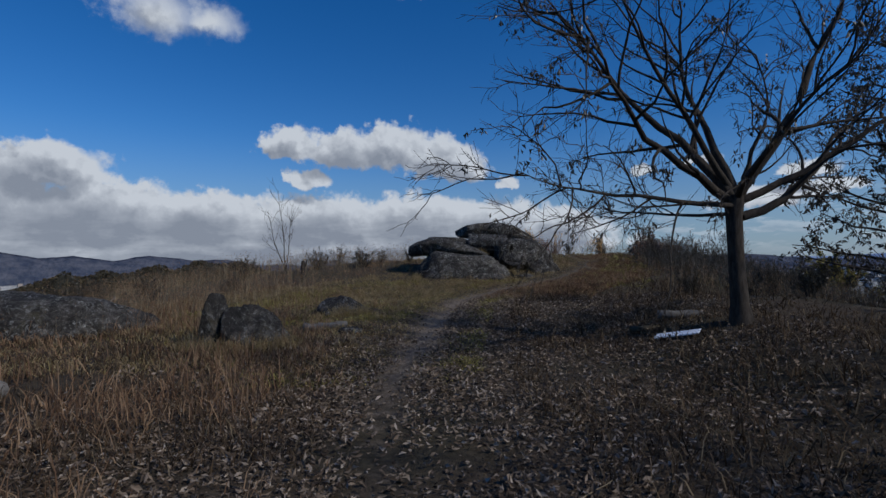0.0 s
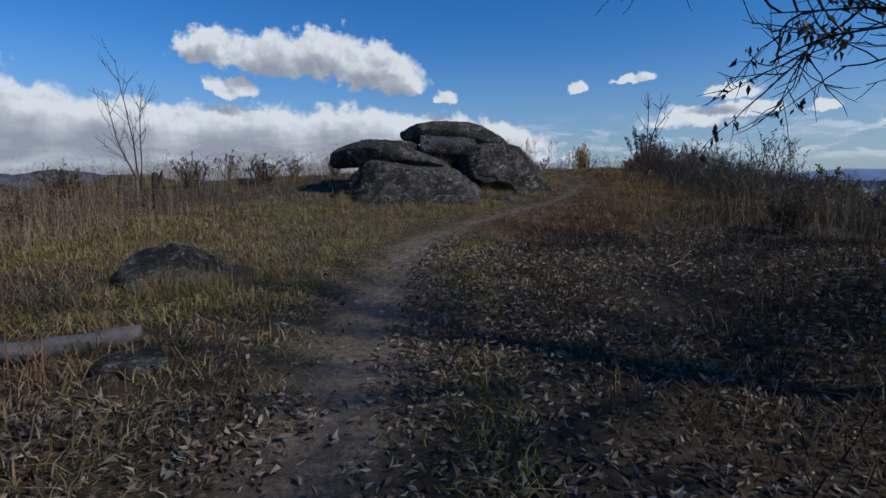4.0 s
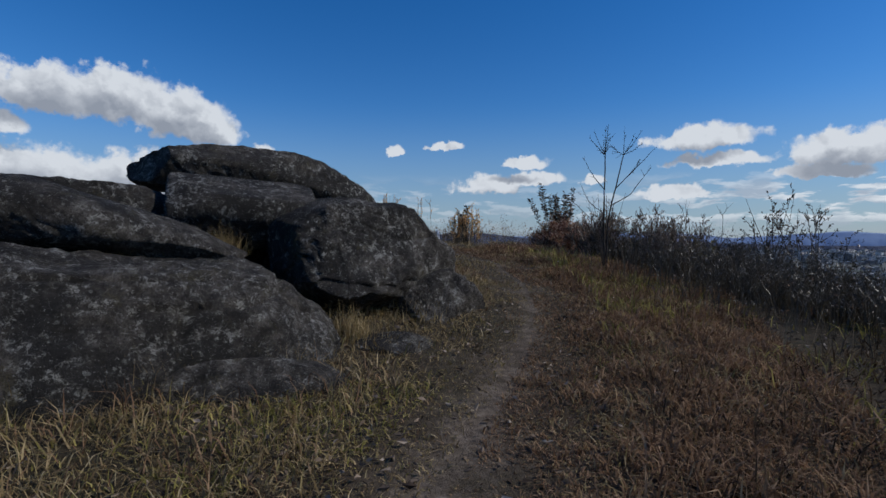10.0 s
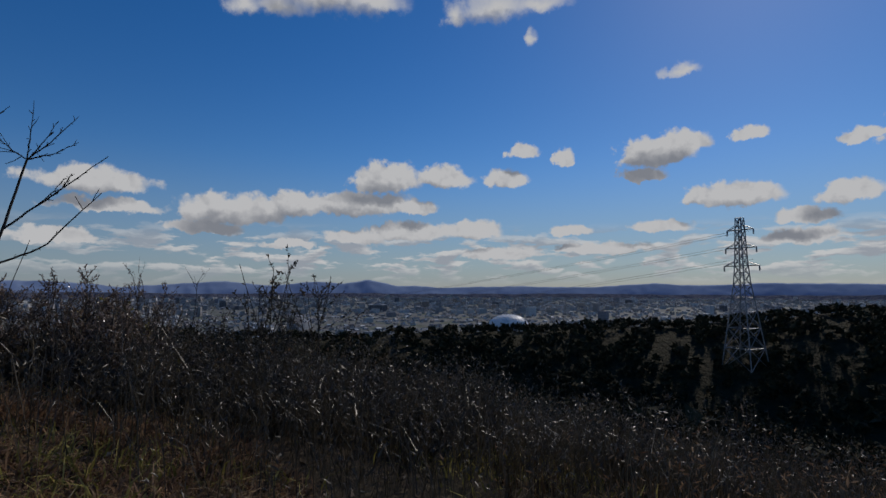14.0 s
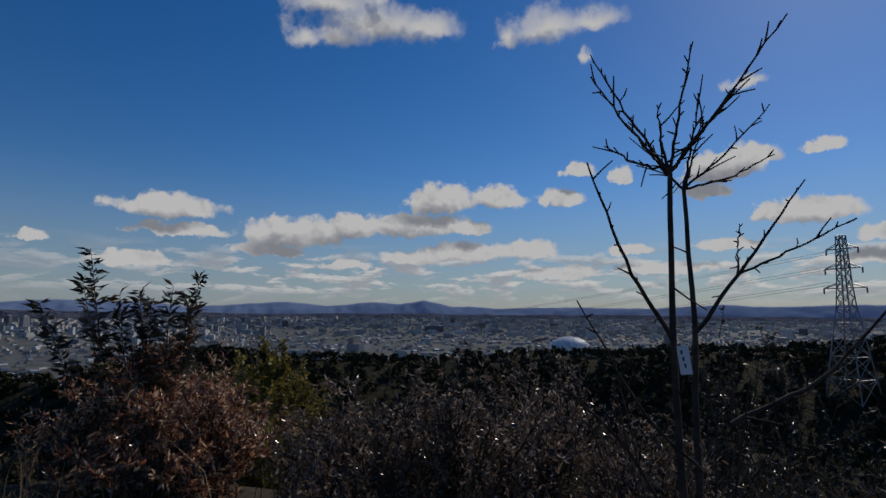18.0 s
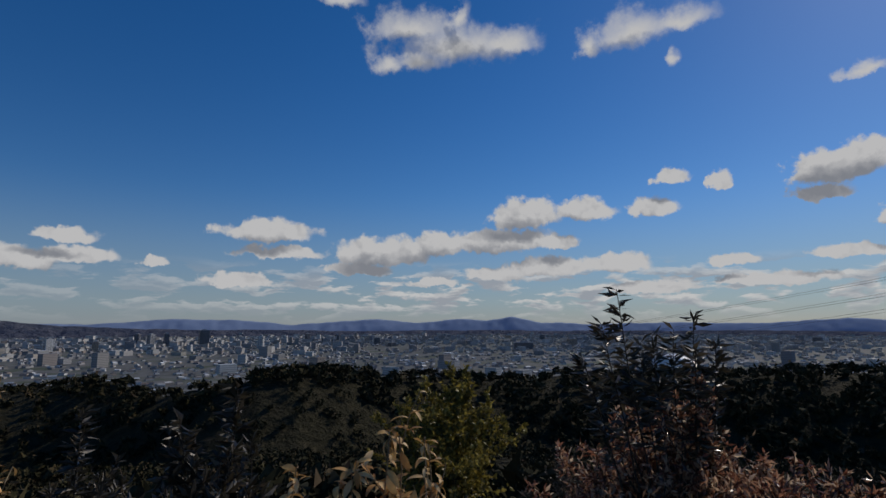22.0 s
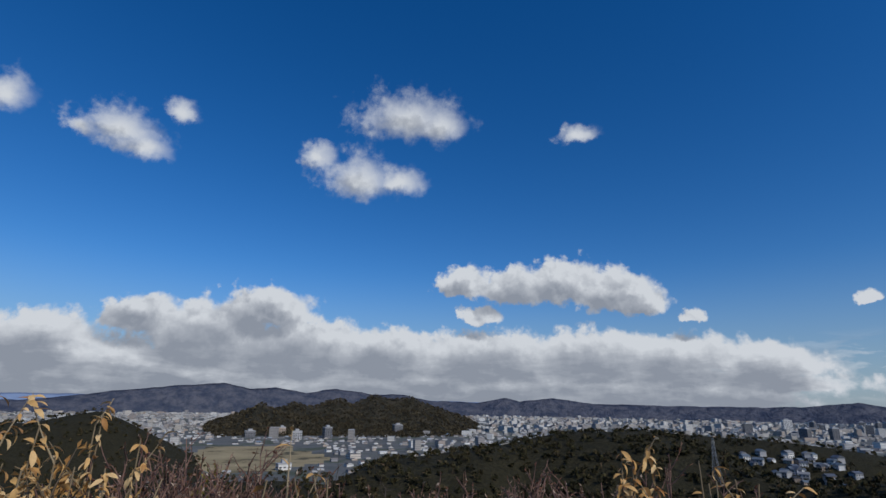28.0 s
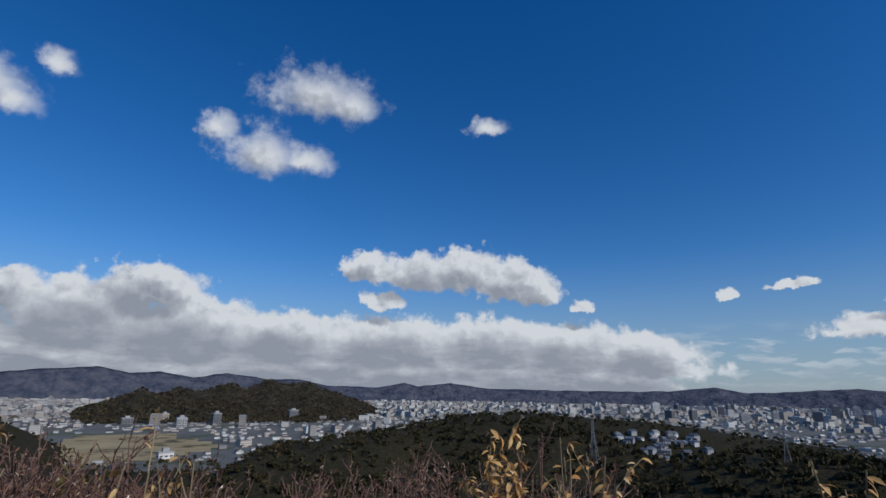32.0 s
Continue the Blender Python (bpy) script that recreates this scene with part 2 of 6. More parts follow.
out = wt.nodes.new("ShaderNodeOutputWorld")
wt.links.new(back.outputs[0], out.inputs[0])

sun = new("sun", bpy.data.lights.new("sun", "SUN"))
sun.data.energy, sun.data.angle, sun.data.color = 3.0, radians(2.6), (1.0, 0.95, 0.87)
a, e = radians(SUN_BEARING), radians(SUN_HEIGHT)
sun.matrix_world = look((0, 0, 60), Vector((0, 0, 60)) - Vector((math.sin(a) * math.cos(e), math.cos(a) * math.cos(e), math.sin(e))))
# ---- materials ----
class Mat:
    """A node material, built step by step."""

    def __init__(self, name, rough=0.85, spec=0.3):
        self.m = bpy.data.materials.new(name)
        self.m.use_nodes = True
        self.t = self.m.node_tree
        self.b = self.t.nodes["Principled BSDF"]
        self.b.inputs["Roughness"].default_value = rough
        self.b.inputs["Specular IOR Level"].default_value = spec
        self.co = None

    def coords(self, world=False):
        if world:
            return self.t.nodes.new("ShaderNodeNewGeometry").outputs["Position"]
        if self.co is None:
            self.co = self.t.nodes.new("ShaderNodeTexCoord").outputs["Object"]
        return self.co

    def noise(self, scale, detail=4, rough=0.6, stretch=None, world=False):
        n = self.t.nodes.new("ShaderNodeTexNoise")
        n.inputs["Scale"].default_value, n.inputs["Detail"].default_value, n.inputs["Roughness"].default_value = scale, detail, rough
        v = self.coords(world)
        if stretch:
            v = wvec(self.t, "MULTIPLY", v, stretch)
        self.t.links.new(v, n.inputs["Vector"])
        return n.outputs[0]

    def cells(self, scale, feature="F1", world=False):
        n = self.t.nodes.new("ShaderNodeTexVoronoi")
        n.feature = feature
        n.inputs["Scale"].default_value = scale
        self.t.links.new(self.coords(world), n.inputs["Vector"])
        return n.outputs["Distance"]

    def island(self):
        return self.t.nodes.new("ShaderNodeNewGeometry").outputs["Random Per Island"]

    def each(self):
        return self.t.nodes.new("ShaderNodeObjectInfo").outputs["Random"]

    def ramp(self, value, *stops):
        n = self.t.nodes.new("ShaderNodeValToRGB")
        r = n.color_ramp
        while len(r.elements) < len(stops):
            r.elements.new(0.5)
        for el, (p, c) in zip(r.elements, stops):
            el.position = p
            el.color = (*c, 1) if isinstance(c, tuple) else (c, c, c, 1)
        self.t.links.new(value, n.inputs[0])
        return n.outputs[0]

    def mix(self, fac, a, b, how="MIX"):
        n = self.t.nodes.new("ShaderNodeMix")
        n.data_type, n.blend_type = "RGBA", how
        for k, v in ((0, fac), (6, a), (7, b)):
            if isinstance(v, (int, float)):
                n.inputs[k].default_value = v
            elif isinstance(v, tuple):
                n.inputs[k].default_value = (*v, 1)
            else:
                self.t.links.new(v, n.inputs[k])
        return n.outputs[2]

    def colour(self, c):
        if isinstance(c, tuple):
            self.b.inputs["Base Color"].default_value = (*c, 1)
        else:
            self.t.links.new(c, self.b.inputs["Base Color"])
        return self

    def bump(self, height, strength=0.5, distance=0.02):
        n = self.t.nodes.new("ShaderNodeBump")
        n.inputs["Strength"].default_value, n.inputs["Distance"].default_value = strength, distance
        self.t.links.new(height, n.inputs["Height"])
        self.t.links.new(n.outputs[0], self.b.inputs["Normal"])
        return self

    def rough(self, value):
        self.t.links.new(value, self.b.inputs["Roughness"])
        return self

    def thin(self, c, amount=0.35):
        """Lets some light through, as leaves and dry blades do."""
        tr = self.t.nodes.new("ShaderNodeBsdfTranslucent")
        if isinstance(c, tuple):
            tr.inputs[0].default_value = (*c, 1)
        else:
            self.t.links.new(c, tr.inputs[0])
        mx = self.t.nodes.new("ShaderNodeMixShader")
        mx.inputs[0].default_value = amount
        o = self.t.nodes["Material Output"]
        self.t.links.new(self.b.outputs[0], mx.inputs[1])
        self.t.links.new(tr.outputs[0], mx.inputs[2])
        self.t.links.new(mx.outputs[0], o.inputs[0])
        return self


def leafy(name, stops, rough=0.85, spec=0.08, through_=0.3):
    k = Mat(name, rough, spec)
    c = k.ramp(k.island(), *stops)
    c = k.mix(0.75, c, k.ramp(k.noise(2.3, 5, 0.7, world=True), (0.33, 0.35), (0.5, 0.75), (0.66, 1.0)), "MULTIPLY")
    k.colour(c)
    return k.thin(c, through_).m if through_ else k.m


k = Mat("hilltop_soil", 0.95, 0.15)
c = k.ramp(k.noise(9, 5), (0.3, (0.03, 0.022, 0.015)), (0.5, (0.068, 0.05, 0.034)), (0.72, (0.12, 0.09, 0.06)))
c = k.mix(k.ramp(k.noise(0.35, 3), (0.4, 0.0), (0.6, 0.6)), c, (0.05, 0.043, 0.023))
p = k.ramp(k.noise(14, 6), (0.3, (0.09, 0.068, 0.05)), (0.55, (0.19, 0.147, 0.108)), (0.75, (0.33, 0.27, 0.205)))
p = k.mix(k.ramp(k.cells(70), (0.0, 0.7), (0.25, 0.0)), p, (0.24, 0.22, 0.19))
trod = k.t.nodes.new("ShaderNodeAttribute")
trod.attribute_name = "trodden"
worn = wmath(k.t, "ADD", trod.outputs["Fac"], wmath(k.t, "MULTIPLY_ADD", k.noise(3.2, 8, 0.75), 1.7, -0.85))
c = k.mix(k.ramp(worn, (0.28, 0.0), (0.75, 1.0)), c, p)
SOIL = k.colour(c).bump(k.noise(45, 6, 0.7), 1.0, 0.03).m

k = Mat("wooded_slope", 0.95, 0.1)
c = k.ramp(k.noise(0.35, 6), (0.3, (0.02, 0.018, 0.01)), (0.5, (0.034, 0.031, 0.016)), (0.7, (0.052, 0.043, 0.024)))
SLOPE = k.colour(c).bump(k.noise(0.5, 6), 1.0, 2.5).m

k = Mat("far_hillside", 0.95, 0.1)
c = k.ramp(k.noise(0.02, 6, 0.65), (0.38, (0.03, 0.028, 0.018)), (0.48, (0.058, 0.052, 0.032)), (0.60, (0.088, 0.075, 0.048)), (0.74, (0.17, 0.14, 0.10)))
HILLSIDE = k.colour(c).bump(k.noise(0.09, 7, 0.7), 1.0, 24.0).m

k = Mat("city_ground", 0.9, 0.2)
c = k.ramp(k.noise(0.012, 5), (0.3, (0.06, 0.065, 0.06)), (0.5, (0.14, 0.14, 0.13)), (0.62, (0.06, 0.075, 0.04)), (0.72, (0.17, 0.16, 0.13)))
PLAIN = k.colour(c).m

k = Mat("dry_field", 0.95, 0.1)
FIELD = k.colour(k.ramp(k.noise(0.022, 5), (0.38, (0.10, 0.085, 0.05)), (0.45, (0.28, 0.225, 0.125)), (0.7, (0.38, 0.31, 0.175)))).m

# blue-grey base colour stands in for the haze before these hills
k = Mat("haze_blue_hill", 1.0, 0.0)
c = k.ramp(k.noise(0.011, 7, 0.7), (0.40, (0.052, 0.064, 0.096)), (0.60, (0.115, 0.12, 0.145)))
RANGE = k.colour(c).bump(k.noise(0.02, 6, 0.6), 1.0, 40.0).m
# the farthest range: its pale blue is haze mixed into the base colour
k = Mat("haze_tinted_mountain", 1.0, 0.0)
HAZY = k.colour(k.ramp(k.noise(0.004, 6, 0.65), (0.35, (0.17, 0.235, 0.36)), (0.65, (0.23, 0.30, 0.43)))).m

k = Mat("weathered_granite", 0.9, 0.22)
big, mid_, fine_ = k.noise(0.8, 7, 0.7), k.noise(4.2, 10, 0.82), k.noise(70, 5, 0.85)
c = k.ramp(mid_, (0.38, (0.016, 0.014, 0.012)), (0.46, (0.052, 0.045, 0.038)), (0.54, (0.105, 0.093, 0.08)), (0.64, (0.22, 0.20, 0.175)))
c = k.mix(k.ramp(big, (0.44, 0.85), (0.54, 0.0)), c, (0.024, 0.022, 0.02))
lich = k.noise(2.2, 8, 0.8)
c = k.mix(wmath(k.t, "MULTIPLY", k.ramp(k.noise(11, 10, 0.85), (0.52, 0.0), (0.57, 0.95)), k.ramp(lich, (0.47, 0.0), (0.54, 1.0))), c, (0.40, 0.39, 0.355))
c = k.mix(k.ramp(k.noise(1.9, 8, 0.8, (1, 1, 0.6)), (0.56, 0.0), (0.63, 0.75)), c, (0.085, 0.072, 0.04))
c = k.mix(k.ramp(k.cells(7), (0.08, 0.4), (0.15, 0.0)), c, (0.34, 0.335, 0.30))
c = k.mix(k.ramp(fine_, (0.40, 0.8), (0.5, 0.0)), c, (0.018, 0.017, 0.016))
c = k.mix(k.ramp(k.noise(40, 5, 0.85), (0.60, 0.0), (0.65, 0.8)), c, (0.38, 0.37, 0.34))
relief = k.mix(0.35, k.mix(0.5, fine_, mid_), k.noise(24, 7, 0.8))
GRANITE = k.colour(c).bump(relief, 1.0, 0.16).m

k = Mat("bark", 0.95, 0.1)
c = k.ramp(k.noise(18, 5, 0.7, (1, 1, 0.25)), (0.3, (0.022, 0.018, 0.015)), (0.7, (0.075, 0.062, 0.05)))
BARK = k.colour(c).bump(k.noise(30, 5, 0.7, (1, 1, 0.2)), 0.8, 0.02).m
k = Mat("twig_bark", 0.9, 0.15)
TWIG = k.colour(k.ramp(k.noise(12, 3), (0.3, (0.03, 0.024, 0.02)), (0.7, (0.085, 0.066, 0.05)))).m
k = Mat("reddish_twig", 0.8, 0.2)
RUST = k.colour(k.ramp(k.noise(9, 3), (0.3, (0.10, 0.055, 0.045)), (0.7, (0.24, 0.145, 0.11)))).m
k = Mat("pale_stalk", 0.85, 0.2)
STALK = k.colour(k.ramp(k.island(), (0.0, (0.10, 0.075, 0.05)), (0.5, (0.2, 0.15, 0.09)), (1.0, (0.30, 0.24, 0.15)))).m

STRAW = leafy("dry_grass", [(0.0, (0.152, 0.106, 0.054)), (0.35, (0.329, 0.240, 0.122)), (0.65, (0.488, 0.366, 0.198)), (0.85, (0.244, 0.205, 0.073)), (1.0, (0.610, 0.482, 0.293))])
RUSSET = leafy("russet_grass", [(0.0, (0.140, 0.078, 0.046)), (0.5, (0.287, 0.173, 0.101)), (1.0, (0.451, 0.299, 0.177))])
# darker copy of the dry grass, with tree shade put into its colour
SHADED = leafy("brown_grass", [(0.0, (0.043, 0.028, 0.017)), (0.5, (0.098, 0.064, 0.038)), (0.85, (0.170, 0.119, 0.072)), (1.0, (0.323, 0.246, 0.153))])
GLINT = leafy("glossy_small_leaf", [(0.0, (0.08, 0.055, 0.04)), (0.5, (0.20, 0.14, 0.10)), (1.0, (0.46, 0.37, 0.30))], 0.25, 1.0, 0.5)
FARWOOD = leafy("far_woodland", [(0.0, (0.03, 0.025, 0.016)), (0.5, (0.07, 0.057, 0.034)), (1.0, (0.13, 0.105, 0.062))], 0.9, 0.1, 0)
GREEN = leafy("olive_grass", [(0.0, (0.146, 0.137, 0.037)), (0.5, (0.329, 0.287, 0.079)), (1.0, (0.549, 0.451, 0.159))])
LITTER = leafy("fallen_leaf", [(0.0, (0.075, 0.053, 0.038)), (0.4, (0.185, 0.137, 0.10)), (0.75, (0.31, 0.237, 0.175)), (1.0, (0.46, 0.38, 0.305))], through_=0.15)
DARKLEAF = leafy("dark_leaf", [(0.0, (0.03, 0.026, 0.017)), (0.5, (0.068, 0.057, 0.035)), (1.0, (0.15, 0.115, 0.075))], 0.40, 0.6, 0.28)
REDLEAF = leafy("russet_leaf", [(0.0, (0.108, 0.041, 0.026)), (0.4, (0.348, 0.150, 0.090)), (0.75, (0.600, 0.372, 0.228)), (1.0, (0.850, 0.672, 0.480))], 0.22, 1.0, 0.6)
GOLDLEAF = leafy("golden_leaf", [(0.0, (0.44, 0.21, 0.06)), (0.5, (0.70, 0.41, 0.14)), (1.0, (0.84, 0.60, 0.30))], 0.6, 0.3, 0.35)
OLIVELEAF = leafy("olive_leaf", [(0.0, (0.104, 0.095, 0.023)), (0.5, (0.247, 0.199, 0.042)), (1.0, (0.494, 0.380, 0.085))], 0.5, 0.4, 0.42)
CROWN = leafy("woodland_crown", [(0.0, (0.022, 0.022, 0.011)), (0.45, (0.048, 0.045, 0.02)), (0.75, (0.08, 0.067, 0.031)), (1.0, (0.105, 0.073, 0.044))], 0.9, 0.1, 0)

k = Mat("city_walls", 0.8, 0.3)
geo_n = k.t.nodes.new("ShaderNodeNewGeometry")
up_ = k.t.nodes.new("ShaderNodeSeparateXYZ")
k.t.links.new(geo_n.outputs["Normal"], up_.inputs[0])
pos_ = k.t.nodes.new("ShaderNodeSeparateXYZ")
k.t.links.new(k.coords(), pos_.inputs[0])
rnd = k.island()
wall_c = k.ramp(rnd, (0.0, (0.46, 0.445, 0.42)), (0.22, (0.60, 0.58, 0.54)), (0.4, (0.28, 0.26, 0.24)), (0.55, (0.66, 0.66, 0.63)), (0.7, (0.45, 0.36, 0.28)), (0.85, (0.24, 0.24, 0.25)), (1.0, (0.46, 0.42, 0.35)))
floor_ = wmath(k.t, "FRACT", wmath(k.t, "MULTIPLY", pos_.outputs[2], 0.31))
wall_c = k.mix(wmath(k.t, "MULTIPLY", wmath(k.t, "GREATER_THAN", floor_, 0.6), 0.45), wall_c, (0.07, 0.08, 0.10))
roof_c = k.ramp(wmath(k.t, "FRACT", wmath(k.t, "MULTIPLY", rnd, 17.3)), (0.0, (0.06, 0.06, 0.065)), (0.35, (0.11, 0.105, 0.105)), (0.55, (0.22, 0.22, 0.215)), (0.64, (0.15, 0.10, 0.075)), (0.74, (0.38, 0.38, 0.37)), (0.86, (0.66, 0.66, 0.64)), (0.95, (0.09, 0.16, 0.24)), (1.0, (0.7, 0.7, 0.68)))
HOUSES = k.colour(k.mix(wmath(k.t, "GREATER_THAN", up_.outputs[2], 0.35), wall_c, roof_c)).m


def plain(name, colour, rough=0.6, spec=0.4, grain=0.25, scale=8.0, metal=0.0):
    k = Mat(name, rough, spec)
    k.b.inputs["Metallic"].default_value = metal
    lo = tuple(v * (1 - grain) for v in colour)
    k.colour(k.ramp(k.noise(scale, 5), (0.3, lo), (0.7, colour)))
    return k.m


CONCRETE = [plain("tower_white", (0.74, 0.73, 0.70), 0.7, scale=0.1), plain("tower_grey", (0.42, 0.42, 0.42), 0.7, scale=0.1), plain("tower_tan", (0.45, 0.35, 0.26), 0.7, scale=0.1), plain("tower_dark", (0.17, 0.17, 0.18), 0.6, scale=0.1)]
PANE = plain("window_glass", (0.05, 0.06, 0.075), 0.2, 0.6)
DOMEWHITE = plain("dome_membrane", (0.82, 0.82, 0.80), 0.5, scale=0.2)
STEEL = plain("galvanised_steel", (0.28, 0.29, 0.30), 0.5, scale=2.0, metal=0.4)
BOARD = plain("white_board", (0.78, 0.80, 0.84), 0.5, scale=5.0, grain=0.12)
WOODGREY = plain("weathered_wood", (0.17, 0.155, 0.14), 0.9, 0.2, 0.5, 14.0)
LICHENLOG = plain("mossy_log", (0.10, 0.085, 0.06), 0.95, 0.1, 0.6, 9.0)
# ---- the shape of the ground ----
SUMMIT = (7.5, 32.3)


def hashed(i, j, seed):
    h = (i * 374761393 + j * 668265263 + seed * 1442695041) & 0xFFFFFFFF
    h = ((h ^ (h >> 13)) * 1274126177) & 0xFFFFFFFF
    return ((h ^ (h >> 16)) & 0xFFFF) / 65535.0


def value_noise(x, y, seed=0):
    x, y = np.asarray(x, float), np.asarray(y, float)
    i, j = np.floor(x).astype(np.int64), np.floor(y).astype(np.int64)
    u, v = x - i, y - j
    u, v = u * u * (3 - 2 * u), v * v * (3 - 2 * v)
    a, b = hashed(i, j, seed), hashed(i + 1, j, seed)
    c, d = hashed(i, j + 1, seed), hashed(i + 1, j + 1, seed)
    return (a * (1 - u) + b * u) * (1 - v) + (c * (1 - u) + d * u) * v


def fractal(x, y, octaves=4, seed=0):
    total, amp, norm = 0.0, 1.0, 0.0
    for k in range(octaves):
        total = total + amp * (value_noise(np.asarray(x) * 2 ** k, np.asarray(y) * 2 ** k, seed + k) - 0.5)
        norm += amp
        amp *= 0.5
    return total / norm


def to_line(x, y, points):
    """The distance from (x, y) to a line through the points."""
    best = np.full(np.shape(np.asarray(x) + np.asarray(y)), 1e9)
    for (ax, ay), (bx, by) in zip(points, points[1:]):
        dx, dy = bx - ax, by - ay
        s = np.clip(((x - ax) * dx + (y - ay) * dy) / (dx * dx + dy * dy), 0, 1)
        best = np.minimum(best, np.hypot(x - ax - s * dx, y - ay - s * dy))
    return best


SPINE = [(0, -40), (0, 12), (1, 18), (3, 21.5), (6.5, 26), (7.6, 32.5)]
PATH = [(-0.4, -6), (-0.5, 2), (-0.7, 5), (-0.9, 8), (-0.65, 10.2), (-0.35, 12.8), (0, 15), (0.35, 17), (0.95, 19), (2.0, 20.2), (3.7, 21.9), (5.3, 23.5), (6.3, 24.7), (7.2, 26.2), (7.9, 28.3), (7.7, 31)]


def smooth(a, b, v):
    v = np.clip((v - a) / (b - a), 0, 1)
    return v * v * (3 - 2 * v)


# wooded ridges seen from the summit: bearing, elevation of the crest, distance
RIDGE_NEAR = [(-180, -5, 300), (-110, -4, 300), (-70, -7, 260), (-46, -11, 200), (-33, -11, 200), (-28, -6.9, 300), (-24, -5.5, 330), (-19, -4.8, 340), (-14, -4.3, 360), (-10, -3.1, 420), (-6, -2.4, 430), (-3, -2.2, 430), (2, -2.1, 430), (5, -2.5, 430), (9, -4.2, 400), (13, -6.2, 340), (18, -5.7, 320), (22, -4.9, 320), (25, -4.6, 320), (30, -5.1, 310), (33, -5.5, 300), (36, -5.2, 290), (40, -5.2, 260), (44, -6.6, 220)]
RIDGE_NEAR += [(48, -5.7, 190), (53, -4.9, 180), (57, -4.5, 180), (62, -4.8, 190), (66, -5.7, 200), (73, -5.8, 220), (80, -5.7, 230), (85, -5.2, 230), (94, -4.9, 230), (97, -4.6, 230), (103, -4.8, 230), (114, -4.1, 240), (122, -3.3, 250), (126, -2.5, 250), (131, -2.1, 250), (150, -3.5, 250), (180, -5, 300)]
RIDGE_MID = [(-180, -3, 700), (-75, -1.9, 760), (-63, -2.0, 760), (-60, -1.7, 760), (-56, -1.9, 750), (-53, -1.1, 740), (-51, -0.85, 740), (-49, -1.6, 740), (-46, -3.2, 740), (-43, -4.8, 740), (-40, -7, 740), (-8, -7, 640), (0, -1.9, 620), (7, -2.3, 620), (19, -3.0, 620), (23, -3.7, 620), (29, -4.4, 620), (33, -7, 620), (140, -7, 620), (180, -3, 700)]
RIDGE_FAR = [(-180, -3, 2100), (-48, -3, 2100), (-43, -2.6, 2000), (-41, -1.3, 2000), (-37, -0.35, 2000), (-34, -0.1, 2050), (-32.5, -0.5, 2050), (-29.5, 0.35, 2150), (-28, 0.15, 2180), (-26, 0.8, 2200), (-24, 0.4, 2200), (-22, 0.6, 2200), (-19.5, -0.35, 2200), (-16, -1.3, 2200), (-13, -3, 2200), (180, -3, 2100)]
RIDGE_FRONT = [(-180, -4, 1650), (-44, -4, 1650), (-41, -3.1, 1650), (-39.5, -1.6, 1650), (-37.3, -0.25, 1650), (-35, -0.7, 1650), (-33, -0.95, 1650), (-29, -1.9, 1650), (-25, -3.2, 1650), (-22, -4, 1650), (180, -4, 1650)]


def ridge(az, r, rows, deep):
    """How far a ridge stands above the plain."""
    far = np.interp(az, [q[0] for q in rows], [q[2] for q in rows])
    rise = np.interp(az, [q[0] for q in rows], [q[1] for q in rows])
    top = 2.4 + far * np.tan(np.radians(rise)) + 75.5
    s = (r - far) / (far * deep)
    return np.maximum(top, 0) * np.exp(-np.where(s < 0, s * s * 0.55, s * s))


